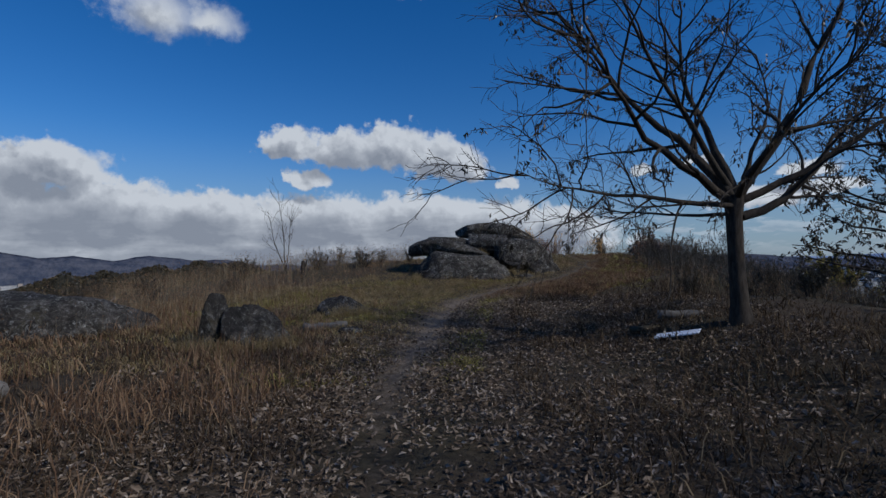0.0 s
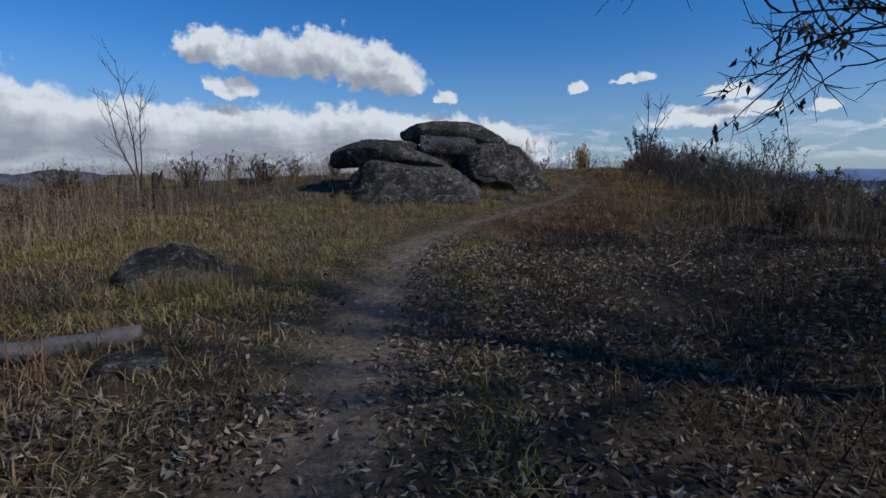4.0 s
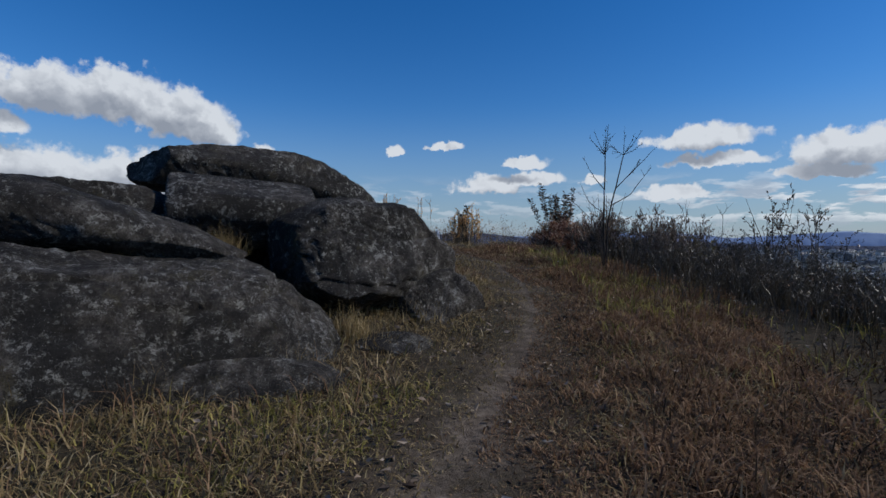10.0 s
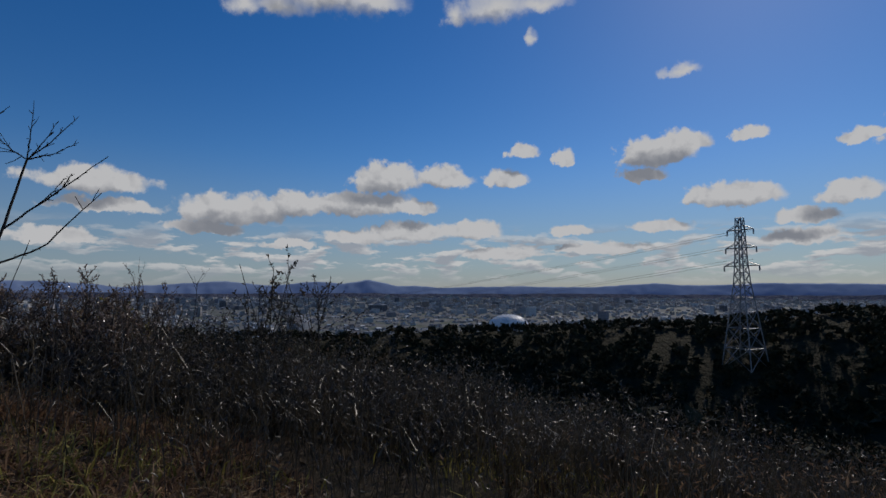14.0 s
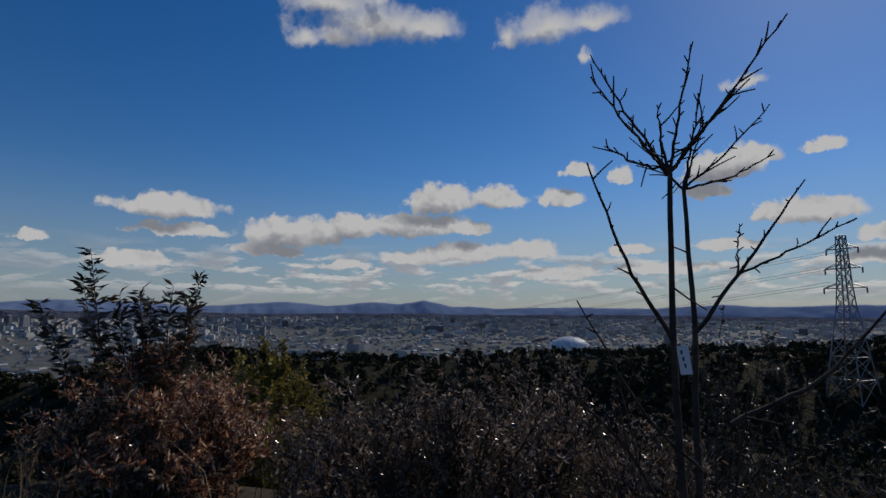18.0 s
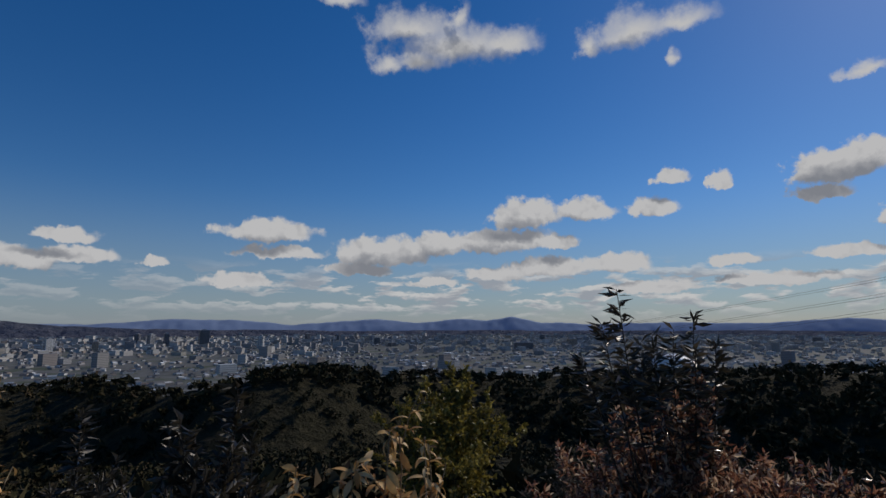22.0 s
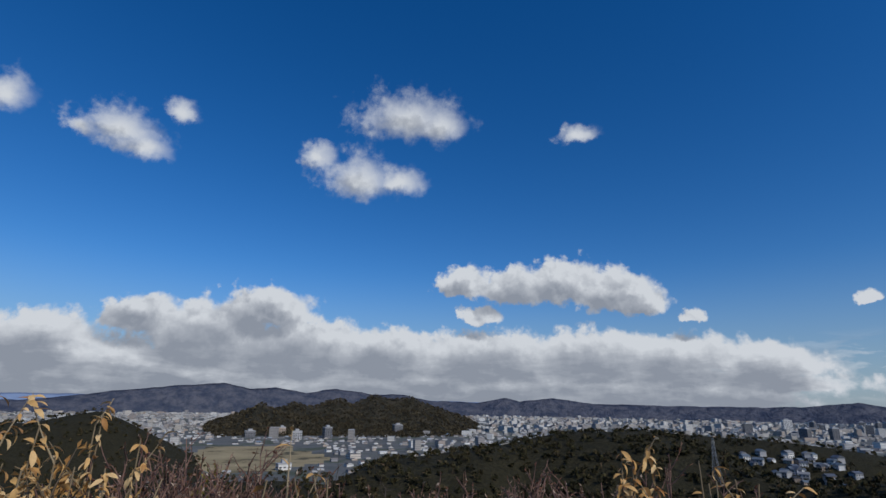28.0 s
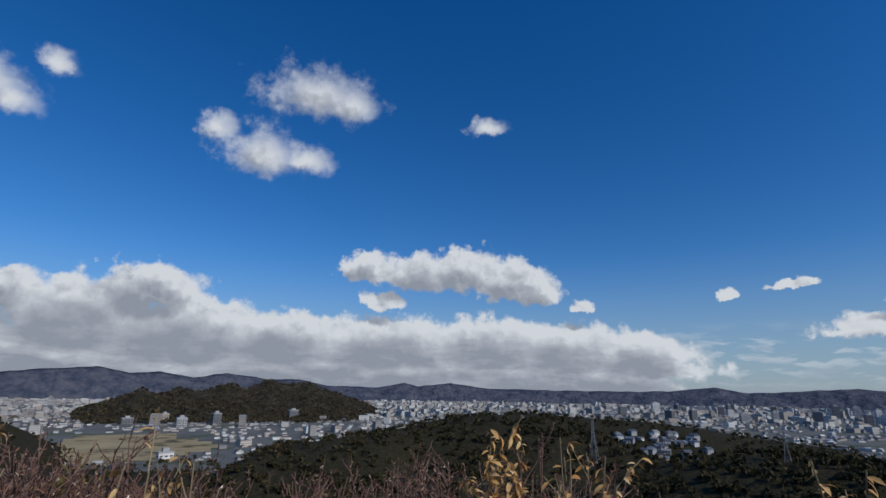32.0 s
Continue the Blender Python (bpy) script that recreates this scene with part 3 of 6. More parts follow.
def ground(x, y):
    """The height of the ground, near and far."""
    x, y = np.asarray(x, float), np.asarray(y, float)
    d = to_line(x, y, SPINE)
    half = np.interp(y, [10, 24, 30, 34], [13.0, 15.0, 9.0, 3.4])
    half = np.where(x > np.interp(y, [0, 18, 26, 34], [0, 1, 6.5, 7.6]), np.minimum(half, np.interp(y, [10, 20, 27, 34], [9, 6.0, 3.4, 2.6])), half)
    base = np.interp(y, [-60, 0, 8, 10, 12, 14, 16.4, 19, 23.5, 26, 29, 32, 36], [-4.5, -1.92, -1.86, -1.75, -1.60, -1.45, -1.29, -1.15, -0.57, -0.15, 0.3, 0.6, 0.5])
    over = np.maximum(d - half, 0)
    near = base - 0.42 * over * over / (over + 3.0)
    near = near + 0.16 * fractal(x / 2.3, y / 2.3, 3, 5) + 0.05 * fractal(x / 0.5, y / 0.5, 2, 9)
    near = near + 0.64 * smooth(3.2, 6.3, x) * smooth(1.5, 7.5, y) * (1 - smooth(12, 18, y))
    near = near - 0.03 * np.exp(-(to_line(x, y, PATH) / 0.35) ** 2)
    rx, ry = x - SUMMIT[0], y - SUMMIT[1]
    r = np.hypot(rx, ry)
    az = np.degrees(np.arctan2(rx, ry))
    low = np.interp(r, [0, 20, 60, 120, 220, 420, 700, 6000], [0, -5, -16, -28, -46, -66, -75, -75.5])
    lumps = low + np.where(r < 900, 7 * fractal(rx / 60, ry / 60, 4, 21) * smooth(30, 120, r) * (1 - smooth(600, 900, r)), 0)
    rough = fractal(rx / 70, ry / 70, 4, 33) * smooth(60, 200, r)
    top = ridge(az, r, RIDGE_NEAR, 0.30)
    top = np.maximum(top, ridge(az, r, RIDGE_MID, 0.17))
    fold = np.abs(fractal(az / 5.0 + r / 900, r / 700, 4, 37)) * 2.4
    top = np.maximum(top + np.where(top > 2, 6 * rough, 0), ridge(az, r, RIDGE_FAR, 0.15) * (1.1 + 0.6 * fractal(rx / 190, ry / 190, 4, 35) - 0.55 * np.minimum(fold, 0.8)))
    top = np.maximum(top, ridge(az, r, RIDGE_FRONT, 0.09) * (1.08 + 0.5 * fractal(rx / 150, ry / 150, 4, 36) - 0.5 * np.minimum(fold, 0.8)))
    far_z = np.maximum(lumps, -75.5 + top)
    w = smooth(10, 45, d)
    return near * (1 - w) + far_z * w
# ---- helpers that make meshes ----
class Geo:
    """Collects vertices, triangles and quads, and makes them one mesh."""

    def __init__(self):
        self.v, self.t, self.q, self.n = [], [], [], 0

    def add(self, v, tris=(), quads=()):
        v = np.asarray(v, np.float32).reshape(-1, 3)
        if len(tris):
            self.t.append(np.asarray(tris, np.int64).reshape(-1, 3) + self.n)
        if len(quads):
            self.q.append(np.asarray(quads, np.int64).reshape(-1, 4) + self.n)
        self.v.append(v)
        self.n += len(v)

    def mesh(self, name, materials, smooth_=True, slots=None):
        me = bpy.data.meshes.new(name)
        v = np.concatenate(self.v) if self.v else np.zeros((0, 3), np.float32)
        t = np.concatenate(self.t) if self.t else np.zeros((0, 3), np.int64)
        q = np.concatenate(self.q) if self.q else np.zeros((0, 4), np.int64)
        me.vertices.add(len(v))
        me.vertices.foreach_set("co", v.ravel())
        me.loops.add(t.size + q.size)
        me.loops.foreach_set("vertex_index", np.concatenate([t.ravel(), q.ravel()]).astype(np.int32))
        me.polygons.add(len(t) + len(q))
        starts = np.concatenate([np.arange(len(t)) * 3, t.size + np.arange(len(q)) * 4]).astype(np.int32)
        me.polygons.foreach_set("loop_start", starts)
        if slots is not None:
            me.polygons.foreach_set("material_index", np.asarray(slots, np.int32))
        me.polygons.foreach_set("use_smooth", np.full(len(t) + len(q), smooth_))
        for m in materials if isinstance(materials, (list, tuple)) else [materials]:
            me.materials.append(m)
        me.update(calc_edges=True)
        me.validate()
        return me


def thing(name, at=(0, 0, 0), label="", category="", group="", kind="", data=None):
    ob = new(name, data)
    ob.location = at
    return tagged(ob, label, category, group, kind)


def part(name, data, parent, label="", kind=""):
    """Links a mesh, or a Geo with its material, as one part under a thing or a part."""
    ob = new(name, data)
    ob.parent = parent
    if label:
        ob["label"] = label
    if kind:
        ob["kind"] = kind
    return ob


def tube(geo, points, radii, sides=5):
    p = np.asarray(points, float)
    n = len(p)
    d = np.gradient(p, axis=0)
    d /= np.linalg.norm(d, axis=1)[:, None] + 1e-9
    ref = np.where(np.abs(d[:, 2:3]) > 0.9, np.array([[1.0, 0, 0]]), np.array([[0, 0, 1.0]]))
    u = np.cross(d, ref)
    u /= np.linalg.norm(u, axis=1)[:, None] + 1e-9
    w = np.cross(d, u)
    a = np.arange(sides) * 2 * math.pi / sides
    r = np.asarray(radii, float)[:, None, None]
    v = p[:, None, :] + r * (np.cos(a)[None, :, None] * u[:, None, :] + np.sin(a)[None, :, None] * w[:, None, :])
    i = np.arange(n - 1)[:, None] * sides
    j = np.arange(sides)[None, :]
    k = (j + 1) % sides
    quads = np.stack([i + j, i + k, i + sides + k, i + sides + j], -1).reshape(-1, 4)
    geo.add(v.reshape(-1, 3), quads=quads)


def blades(geo, x, y, z, height, width, lean, rng):
    """Bent grass blades, each three triangles."""
    n = len(x)
    turn = rng.uniform(0, 2 * math.pi, n)
    side = np.stack([np.cos(turn), np.sin(turn), 0 * turn], 1)
    away = rng.uniform(0, 2 * math.pi, n)
    bend = np.stack([np.cos(away), np.sin(away), 0 * away], 1) * (lean * height)[:, None]
    root = np.stack([x, y, z], 1)
    up = np.array([[0, 0, 1.0]])
    h, w = height[:, None], width[:, None]
    v = np.stack([root - side * w, root + side * w,
                  root + up * h * 0.6 / (1 + 0.6 * lean[:, None] ** 2) + bend * 0.32 - side * w * 0.75, root + up * h * 0.6 / (1 + 0.6 * lean[:, None] ** 2) + bend * 0.32 + side * w * 0.75,
                  root + up * h / (1 + 1.1 * lean[:, None] ** 2) + bend], 1)
    base = np.arange(n)[:, None, None] * 5
    geo.add(v.reshape(-1, 3), (base + np.array([[[0, 1, 3], [0, 3, 2], [2, 3, 4]]])).reshape(-1, 3))


def leaves(geo, at, size, rng, along=None, narrow=0.4, fold=0.25, droop=0.0):
    """Folded pointed leaves, each four triangles, at the given places."""
    at = np.asarray(at, float).reshape(-1, 3)
    n = len(at)
    size = np.broadcast_to(size, n)
    d = rng.normal(size=(n, 3)) if along is None else np.asarray(along, float) + rng.normal(size=(n, 3)) * 0.45
    d[:, 2] -= droop
    d /= np.linalg.norm(d, axis=1)[:, None]
    s = np.cross(d, rng.normal(size=(n, 3)))
    s /= np.linalg.norm(s, axis=1)[:, None] + 1e-9
    up = np.cross(s, d)
    L, W = size[:, None], (size * narrow)[:, None] * rng.uniform(0.7, 1.2, (n, 1))
    f = fold * W * rng.uniform(0.2, 1.8, (n, 1))
    v = np.stack([at, at + d * L * 0.45 + s * W * 0.5 + up * f, at + d * L * 0.5, at + d * L * 0.45 - s * W * 0.5 + up * f,
                  at + d * L + up * f * rng.uniform(-1.5, 1.5, (n, 1))], 1)
    base = np.arange(n)[:, None, None] * 5
    geo.add(v.reshape(-1, 3), (base + np.array([[[0, 2, 1], [0, 3, 2], [1, 2, 4], [2, 3, 4]]])).reshape(-1, 3))


def branch(rng, start, way_, length, bend=0.12, lift=0.0, steps=6):
    """Points of one crooked branch."""
    p, d = np.array(start, float), np.array(way_, float)
    d /= np.linalg.norm(d)
    pts = [p.copy()]
    for _ in range(steps):
        d = d + rng.normal(size=3) * bend
        d[2] += lift
        d /= np.linalg.norm(d)
        p = p + d * length / steps
        pts.append(p.copy())
    return np.array(pts)


def fork_off(rng, pts, count, spread, lo=0.25):
    """Starts and directions of side shoots along a branch."""
    res = []
    n = len(pts) - 1
    for _ in range(count):
        s = rng.uniform(lo, 1.0) * n
        i = min(int(s), n - 1)
        p = pts[i] + (pts[i + 1] - pts[i]) * (s - i)
        d = pts[i + 1] - pts[i]
        d = d / np.linalg.norm(d)
        side = np.cross(d, rng.normal(size=3))
        side /= np.linalg.norm(side)
        res.append((p, d * math.cos(spread) + side * math.sin(spread), s / n))
    return res
# ---- the ground: one sheet from the hilltop to the horizon ----
rings = np.sort(np.concatenate([np.linspace(0.15, 46, 140), 46 * (4950 / 46) ** np.linspace(0.018, 1, 80), np.linspace(1330, 2420, 40)]))
SEG = 576
ang = np.arange(SEG) * 2 * math.pi / SEG
gx = SUMMIT[0] + rings[:, None] * np.sin(ang)[None, :]
gy = SUMMIT[1] + rings[:, None] * np.cos(ang)[None, :]
gz = ground(gx, gy)
geo = Geo()
verts = np.stack([gx, gy, gz], -1).reshape(-1, 3)
verts = np.concatenate([verts, [[SUMMIT[0], SUMMIT[1], float(ground(*SUMMIT))]]])
i, j = np.arange(len(rings) - 1)[:, None] * SEG, np.arange(SEG)[None, :]
k2 = (j + 1) % SEG
quads = np.stack([i + j, i + SEG + j, i + SEG + k2, i + k2], -1).reshape(-1, 4)
tris = np.stack([np.full(SEG, len(verts) - 1), np.arange(SEG), (np.arange(SEG) + 1) % SEG], 1)
geo.add(verts, tris, quads)
mid_pt = np.concatenate([verts[tris].mean(1), verts[quads].mean(1)])
fx, fy, fz = mid_pt.T
fr = np.hypot(fx - SUMMIT[0], fy - SUMMIT[1])
fa = np.degrees(np.arctan2(fx - SUMMIT[0], fy - SUMMIT[1]))
slot = np.where(fr < 40, 0, np.where(fz > -71, 1, 2))
slot = np.where((np.abs(fa + 38) < 6 + 2 * np.sin(fr / 60)) & (fr > 680) & (fr < 1080) & (fz < -66), 3, slot)
slot = np.where((slot == 1) & (fr > 1250), 4, slot)
ground_ob = thing("ground", label="hilltop of dry soil sloping down to wooded hills and a plain", category="ground", kind="structure",
                  data=geo.mesh("ground", [SOIL, SLOPE, PLAIN, FIELD, HILLSIDE], True, slot))
trod_at = ground_ob.data.attributes.new("trodden", "FLOAT", "POINT")
trod_at.data.foreach_set("value", np.exp(-(to_line(verts[:, 0], verts[:, 1], PATH) / np.interp(verts[:, 1], [0, 8, 12, 16, 20, 24, 30], [0.40, 0.5, 0.72, 0.8, 0.5, 0.42, 0.35])) ** 2) * np.interp(verts[:, 1], [0, 6, 9, 14, 19, 24, 30], [0.2, 0.35, 0.65, 0.85, 0.65, 0.5, 0.42]).astype(np.float32))

# distant ranges, with haze painted into their base colours
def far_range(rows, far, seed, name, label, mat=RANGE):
    az = np.arange(-115, 181, 0.25)
    el = np.interp(az, [r[0] for r in rows], [r[1] for r in rows])
    el = el + 0.22 * fractal(az / 5.0, az * 0 + seed, 4, seed) + 0.08 * fractal(az / 0.8, az * 0 + seed, 2, seed + 7)
    g = Geo()
    layers = []
    for s in np.linspace(0, 1, 9):
        d = far + 260 * s
        z = -76 + (2.4 + d * np.tan(np.radians(el)) + 76) * s ** 0.75
        z = z + 26 * np.sin(s * math.pi) * fractal(az * 1.6, az * 0 + s * 3, 3, seed + 3)
        layers.append(np.stack([SUMMIT[0] + d * np.sin(np.radians(az)), SUMMIT[1] + d * np.cos(np.radians(az)), z], 1))
    back_row = layers[-1].copy()
    back_row[:, :2] = SUMMIT + (back_row[:, :2] - SUMMIT) * 1.01
    back_row[:, 2] = -76
    layers.append(back_row)
    n = len(az)
    g.add(np.concatenate(layers))
    a = np.arange(len(layers) - 1)[:, None] * n + np.arange(n - 1)[None, :]
    g.q.append(np.stack([a, a + 1, a + n + 1, a + n], -1).reshape(-1, 4))
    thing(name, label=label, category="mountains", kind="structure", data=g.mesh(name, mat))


far_range([(-115, 0.4), (-64, 0.1), (-57, 0.0), (-50, 0.9), (-45, 1.6), (-41, 1.9), (-38.5, 1.4), (-36, 1.6), (-33, 1.1), (-30, 1.6), (-26, 1.0), (-23, 1.1), (-20, 0.5), (-15, 0.4), (-12, 0.9), (-10.5, 0.5), (-7, 0.9), (-3, 0.4), (8, 0.3), (15, 0.3), (19, 0.75), (22, 0.2), (30, 0.7), (36, 0.1), (45, -0.3), (60, -0.5), (120, -0.6), (180, 0.4)], 4300, 3, "backdrop_hills", "wooded hills behind the city, coloured blue-grey for haze")
far_range([(-115, 0.2), (-40, 0.6), (0, 0.3), (38, 0.2), (45, 0.8), (53, 0.45), (56, 0.1), (61, 0.55), (65, 0.65), (69, 0.35), (74, 0.7), (77, 0.5), (79.6, 1.0), (83, 0.3), (88, 0.1), (95, 0.25), (104, 0.2), (110, 0.55), (114, 0.35), (122, 0.5), (131, 0.4), (180, 0.4)], 4620, 11, "backdrop_mountains", "mountain range on the horizon, haze painted in as pale blue", HAZY)
# ---- the city on the plain ----
def boxes(geo, x, y, z, w, d, h, turn, gable=None):
    n = len(x)
    c, s = np.cos(turn), np.sin(turn)
    sx = np.array([-1, 1, 1, -1, -1, 1, 1, -1]) * 0.5
    sy = np.array([-1, -1, 1, 1, -1, -1, 1, 1]) * 0.5
    sz = np.array([0, 0, 0, 0, 1, 1, 1, 1])
    px, py = sx[None] * w[:, None], sy[None] * d[:, None]
    v = np.stack([x[:, None] + px * c[:, None] - py * s[:, None], y[:, None] + px * s[:, None] + py * c[:, None], z[:, None] + sz[None] * h[:, None]], -1)
    base = np.arange(n)[:, None, None]
    if gable is None:
        geo.add(v.reshape(-1, 3), quads=(base * 8 + np.array([[[0, 1, 5, 4], [1, 2, 6, 5], [2, 3, 7, 6], [3, 0, 4, 7], [4, 5, 6, 7]]])).reshape(-1, 4))
        return
    top = np.stack([(v[:, 4] + v[:, 7]) / 2, (v[:, 5] + v[:, 6]) / 2], 1)
    top[:, :, 2] += gable[:, None]
    v = np.concatenate([v, top], 1)
    b = base * 10
    geo.add(v.reshape(-1, 3), (b + np.array([[[4, 8, 7], [5, 6, 9]]])).reshape(-1, 3))
    off = geo.n - n * 10
    geo.q.append((b + np.array([[[0, 1, 5, 4], [1, 2, 6, 5], [2, 3, 7, 6], [3, 0, 4, 7], [4, 5, 9, 8], [6, 7, 8, 9]]])).reshape(-1, 4) + off)


rng = np.random.default_rng(7)
N = 26000
az = rng.uniform(-70, 134, N)
r = 620 + (4560 - 620) * rng.uniform(0, 1, N) ** 0.72
x, y = SUMMIT[0] + r * np.sin(np.radians(az)), SUMMIT[1] + r * np.cos(np.radians(az))
z = ground(x, y)
open_field = (np.abs(az + 38) < 7) & (r > 670) & (r < 1130)
park = fractal(x / 260, y / 260, 3, 71) > 0.17
keep = (z < -71) & ~(open_field & (rng.uniform(size=N) < 0.97)) & ~(park & (rng.uniform(size=N) < 0.8))
az, r, x, y = az[keep], r[keep], x[keep], y[keep]
n = len(x)
turn = np.floor(value_noise(x / 350, y / 350, 5) * 5) * 0.3 + rng.normal(size=n) * 0.03 + (rng.uniform(size=n) < 0.5) * math.pi / 2
centre = np.exp(-((az - 36) / 26) ** 2 - ((r - 2500) / 900) ** 2)
kind = rng.uniform(size=n)
mid_rise = kind < np.where(r < 1500, 0.03, 0.09) + 0.16 * centre
high = kind < 0.006 + 0.03 * centre
grow = 0.9 + r / 8000
w = np.where(mid_rise, rng.uniform(11, 30, n), rng.uniform(6, 11.5, n)) * grow
d = np.where(mid_rise, rng.uniform(10, 18, n), rng.uniform(5.5, 9, n)) * grow
h = np.where(high, rng.uniform(16, 30, n), np.where(mid_rise, rng.uniform(8, 16, n), rng.uniform(4, 6.5, n)))
zz = np.full(n, -75.6)
near_house = (r < 1500) & ~mid_rise
geo = Geo()
boxes(geo, x[~near_house], y[~near_house], zz[~near_house], w[~near_house], d[~near_house], h[~near_house], turn[~near_house])
k_ = near_house
boxes(geo, x[k_], y[k_], zz[k_], w[k_], d[k_], h[k_] * 0.7, turn[k_], h[k_] * 0.3)
thing("city_blocks", label="dense pale and grey houses and blocks of a city on the plain", category="city", kind="stuff", data=geo.mesh("city_blocks", HOUSES, False))


def solid(geo, w, d, h, z0=0.0, x0=0.0, y0=0.0):
    boxes(geo, np.array([x0]), np.array([y0]), np.array([z0]), np.array([float(w)]), np.array([float(d)]), np.array([float(h)]), np.array([0.0]))


def tower(az, far, w, d, h, tone, turn=0.0, label="pale concrete tower block in the distant city"):
    ob = thing("tower_block", (SUMMIT[0] + far * math.sin(radians(az)), SUMMIT[1] + far * math.cos(radians(az)), -75.6), label, "building", "towers of the city")
    ob.rotation_euler = (0, 0, radians(turn - az))
    g = Geo()
    solid(g, w, d, h)
    part("wall", g.mesh("wall", CONCRETE[tone], False), ob)
    g = Geo()
    solid(g, w + 1, d + 1, 1.2, h)
    solid(g, w * 0.4, d * 0.5, 4, h + 1.2)
    part("roof", g.mesh("roof", CONCRETE[1], False), ob)
    g = Geo()
    cols = max(3, int(w / 5))
    for f in range(int(h / 3.4) - 1):
        for c_ in range(cols):
            solid(g, w / cols * 0.62, d + 0.5, 1.5, 3.6 + f * 3.4, -w / 2 + (c_ + 0.5) * w / cols)
        solid(g, w + 0.5, d * 0.7, 1.4, 3.65 + f * 3.4)
    part("glazing", g.mesh("glazing", PANE, False), ob, "rows of dark windows", "stuff")
    return ob


tower(47.6, 2250, 34, 30, 62, 3, 12, "tall dark office tower standing above the distant city")
tower(13.7, 2350, 30, 22, 46, 0, 20, "tall white residential tower in the distant city")
tower(10.6, 2150, 26, 20, 34, 3, 20, "dark glass tower block in the distant city")
tower(35.2, 2050, 24, 16, 38, 0, 30, "bright white tower block in the distant city")
tower(38.6, 1950, 15, 14, 32, 2, 10, "tan apartment tower in the distant city")
tower(28.2, 2450, 22, 18, 46, 3, 15)
tower(29.6, 2600, 22, 18, 42, 1, 15)
tower(43.0, 2300, 22, 20, 46, 1, 40)
tower(44.3, 2350, 18, 18, 48, 3, 10)
tower(31.0, 2200, 15, 15, 40, 0, 25)
tower(80.9, 1750, 62, 30, 22, 3, 5, "broad dark flat-roofed building in the distant city")
tower(-23.3, 1500, 24, 18, 26, 3, 20, "dark grey office block near the foot of the hills")
tower(-30.5, 1300, 18, 14, 26, 3, 25, "dark grey apartment block near the foot of the hills")
tower(-33.5, 1260, 20, 14, 19, 1, 10)
tower(-38.0, 1330, 22, 14, 16, 3, 10)
tower(-35.0, 1380, 16, 14, 22, 2, 10, "brown apartment block near the foot of the hills")
tower(-34.5, 700, 16, 10, 8, 0, 20, "small white building at the edge of a dry field")
trng = np.random.default_rng(11)
for _ in range(28):
    tower(trng.uniform(12, 66), trng.uniform(1900, 3300), trng.uniform(14, 30), trng.uniform(12, 20), trng.uniform(22, 42), int(trng.integers(0, 4)), trng.uniform(-45, 45))
for _ in range(16):
    tower(trng.uniform(66, 118), trng.uniform(1900, 3300), trng.uniform(16, 36), trng.uniform(12, 20), trng.uniform(14, 28), int(trng.integers(0, 4)), trng.uniform(-45, 45))

# the white domed hall beyond the woods
hall = thing("domed_hall", (SUMMIT[0] + 900 * math.sin(radians(95.6)), SUMMIT[1] + 900 * math.cos(radians(95.6)), -75.5), "white ribbed domed sports hall beyond the woods", "hall")
hall.rotation_euler = (0, 0, radians(-60))
g = Geo()
us, vs = np.linspace(0, 2 * math.pi, 49), np.linspace(0, math.pi / 2, 13)
dome = np.stack([37 * np.cos(us)[None] * np.cos(vs)[:, None], 30 * np.sin(us)[None] * np.cos(vs)[:, None], 12 + 21 * np.sin(vs)[:, None] + 0 * us[None]], -1)
a_ = np.arange(12)[:, None] * 49 + np.arange(48)[None]
g.add(dome.reshape(-1, 3), quads=np.stack([a_, a_ + 1, a_ + 50, a_ + 49], -1).reshape(-1, 4))
part("roof", g.mesh("roof", DOMEWHITE), hall)
g = Geo()
ring = np.stack([37 * np.cos(us), 30 * np.sin(us), 0 * us], 1)
g.add(np.concatenate([ring, ring + (0, 0, 12)]), quads=np.stack([np.arange(48), np.arange(48) + 1, np.arange(48) + 50, np.arange(48) + 49], -1))
part("wall", g.mesh("wall", CONCRETE[1]), hall)
for s in np.linspace(-0.9, 0.9, 13):
    g = Geo()
    q = np.linspace(0, math.pi, 17)
    m_ = math.sqrt(1 - s * s)
    tube(g, np.stack([37 * s + 0 * q, 30.3 * m_ * np.cos(q), 12 + 21.2 * m_ * np.sin(q)], 1), np.full(17, 0.5), 4)
    part("rib", g.mesh("rib", CONCRETE[0]), hall)


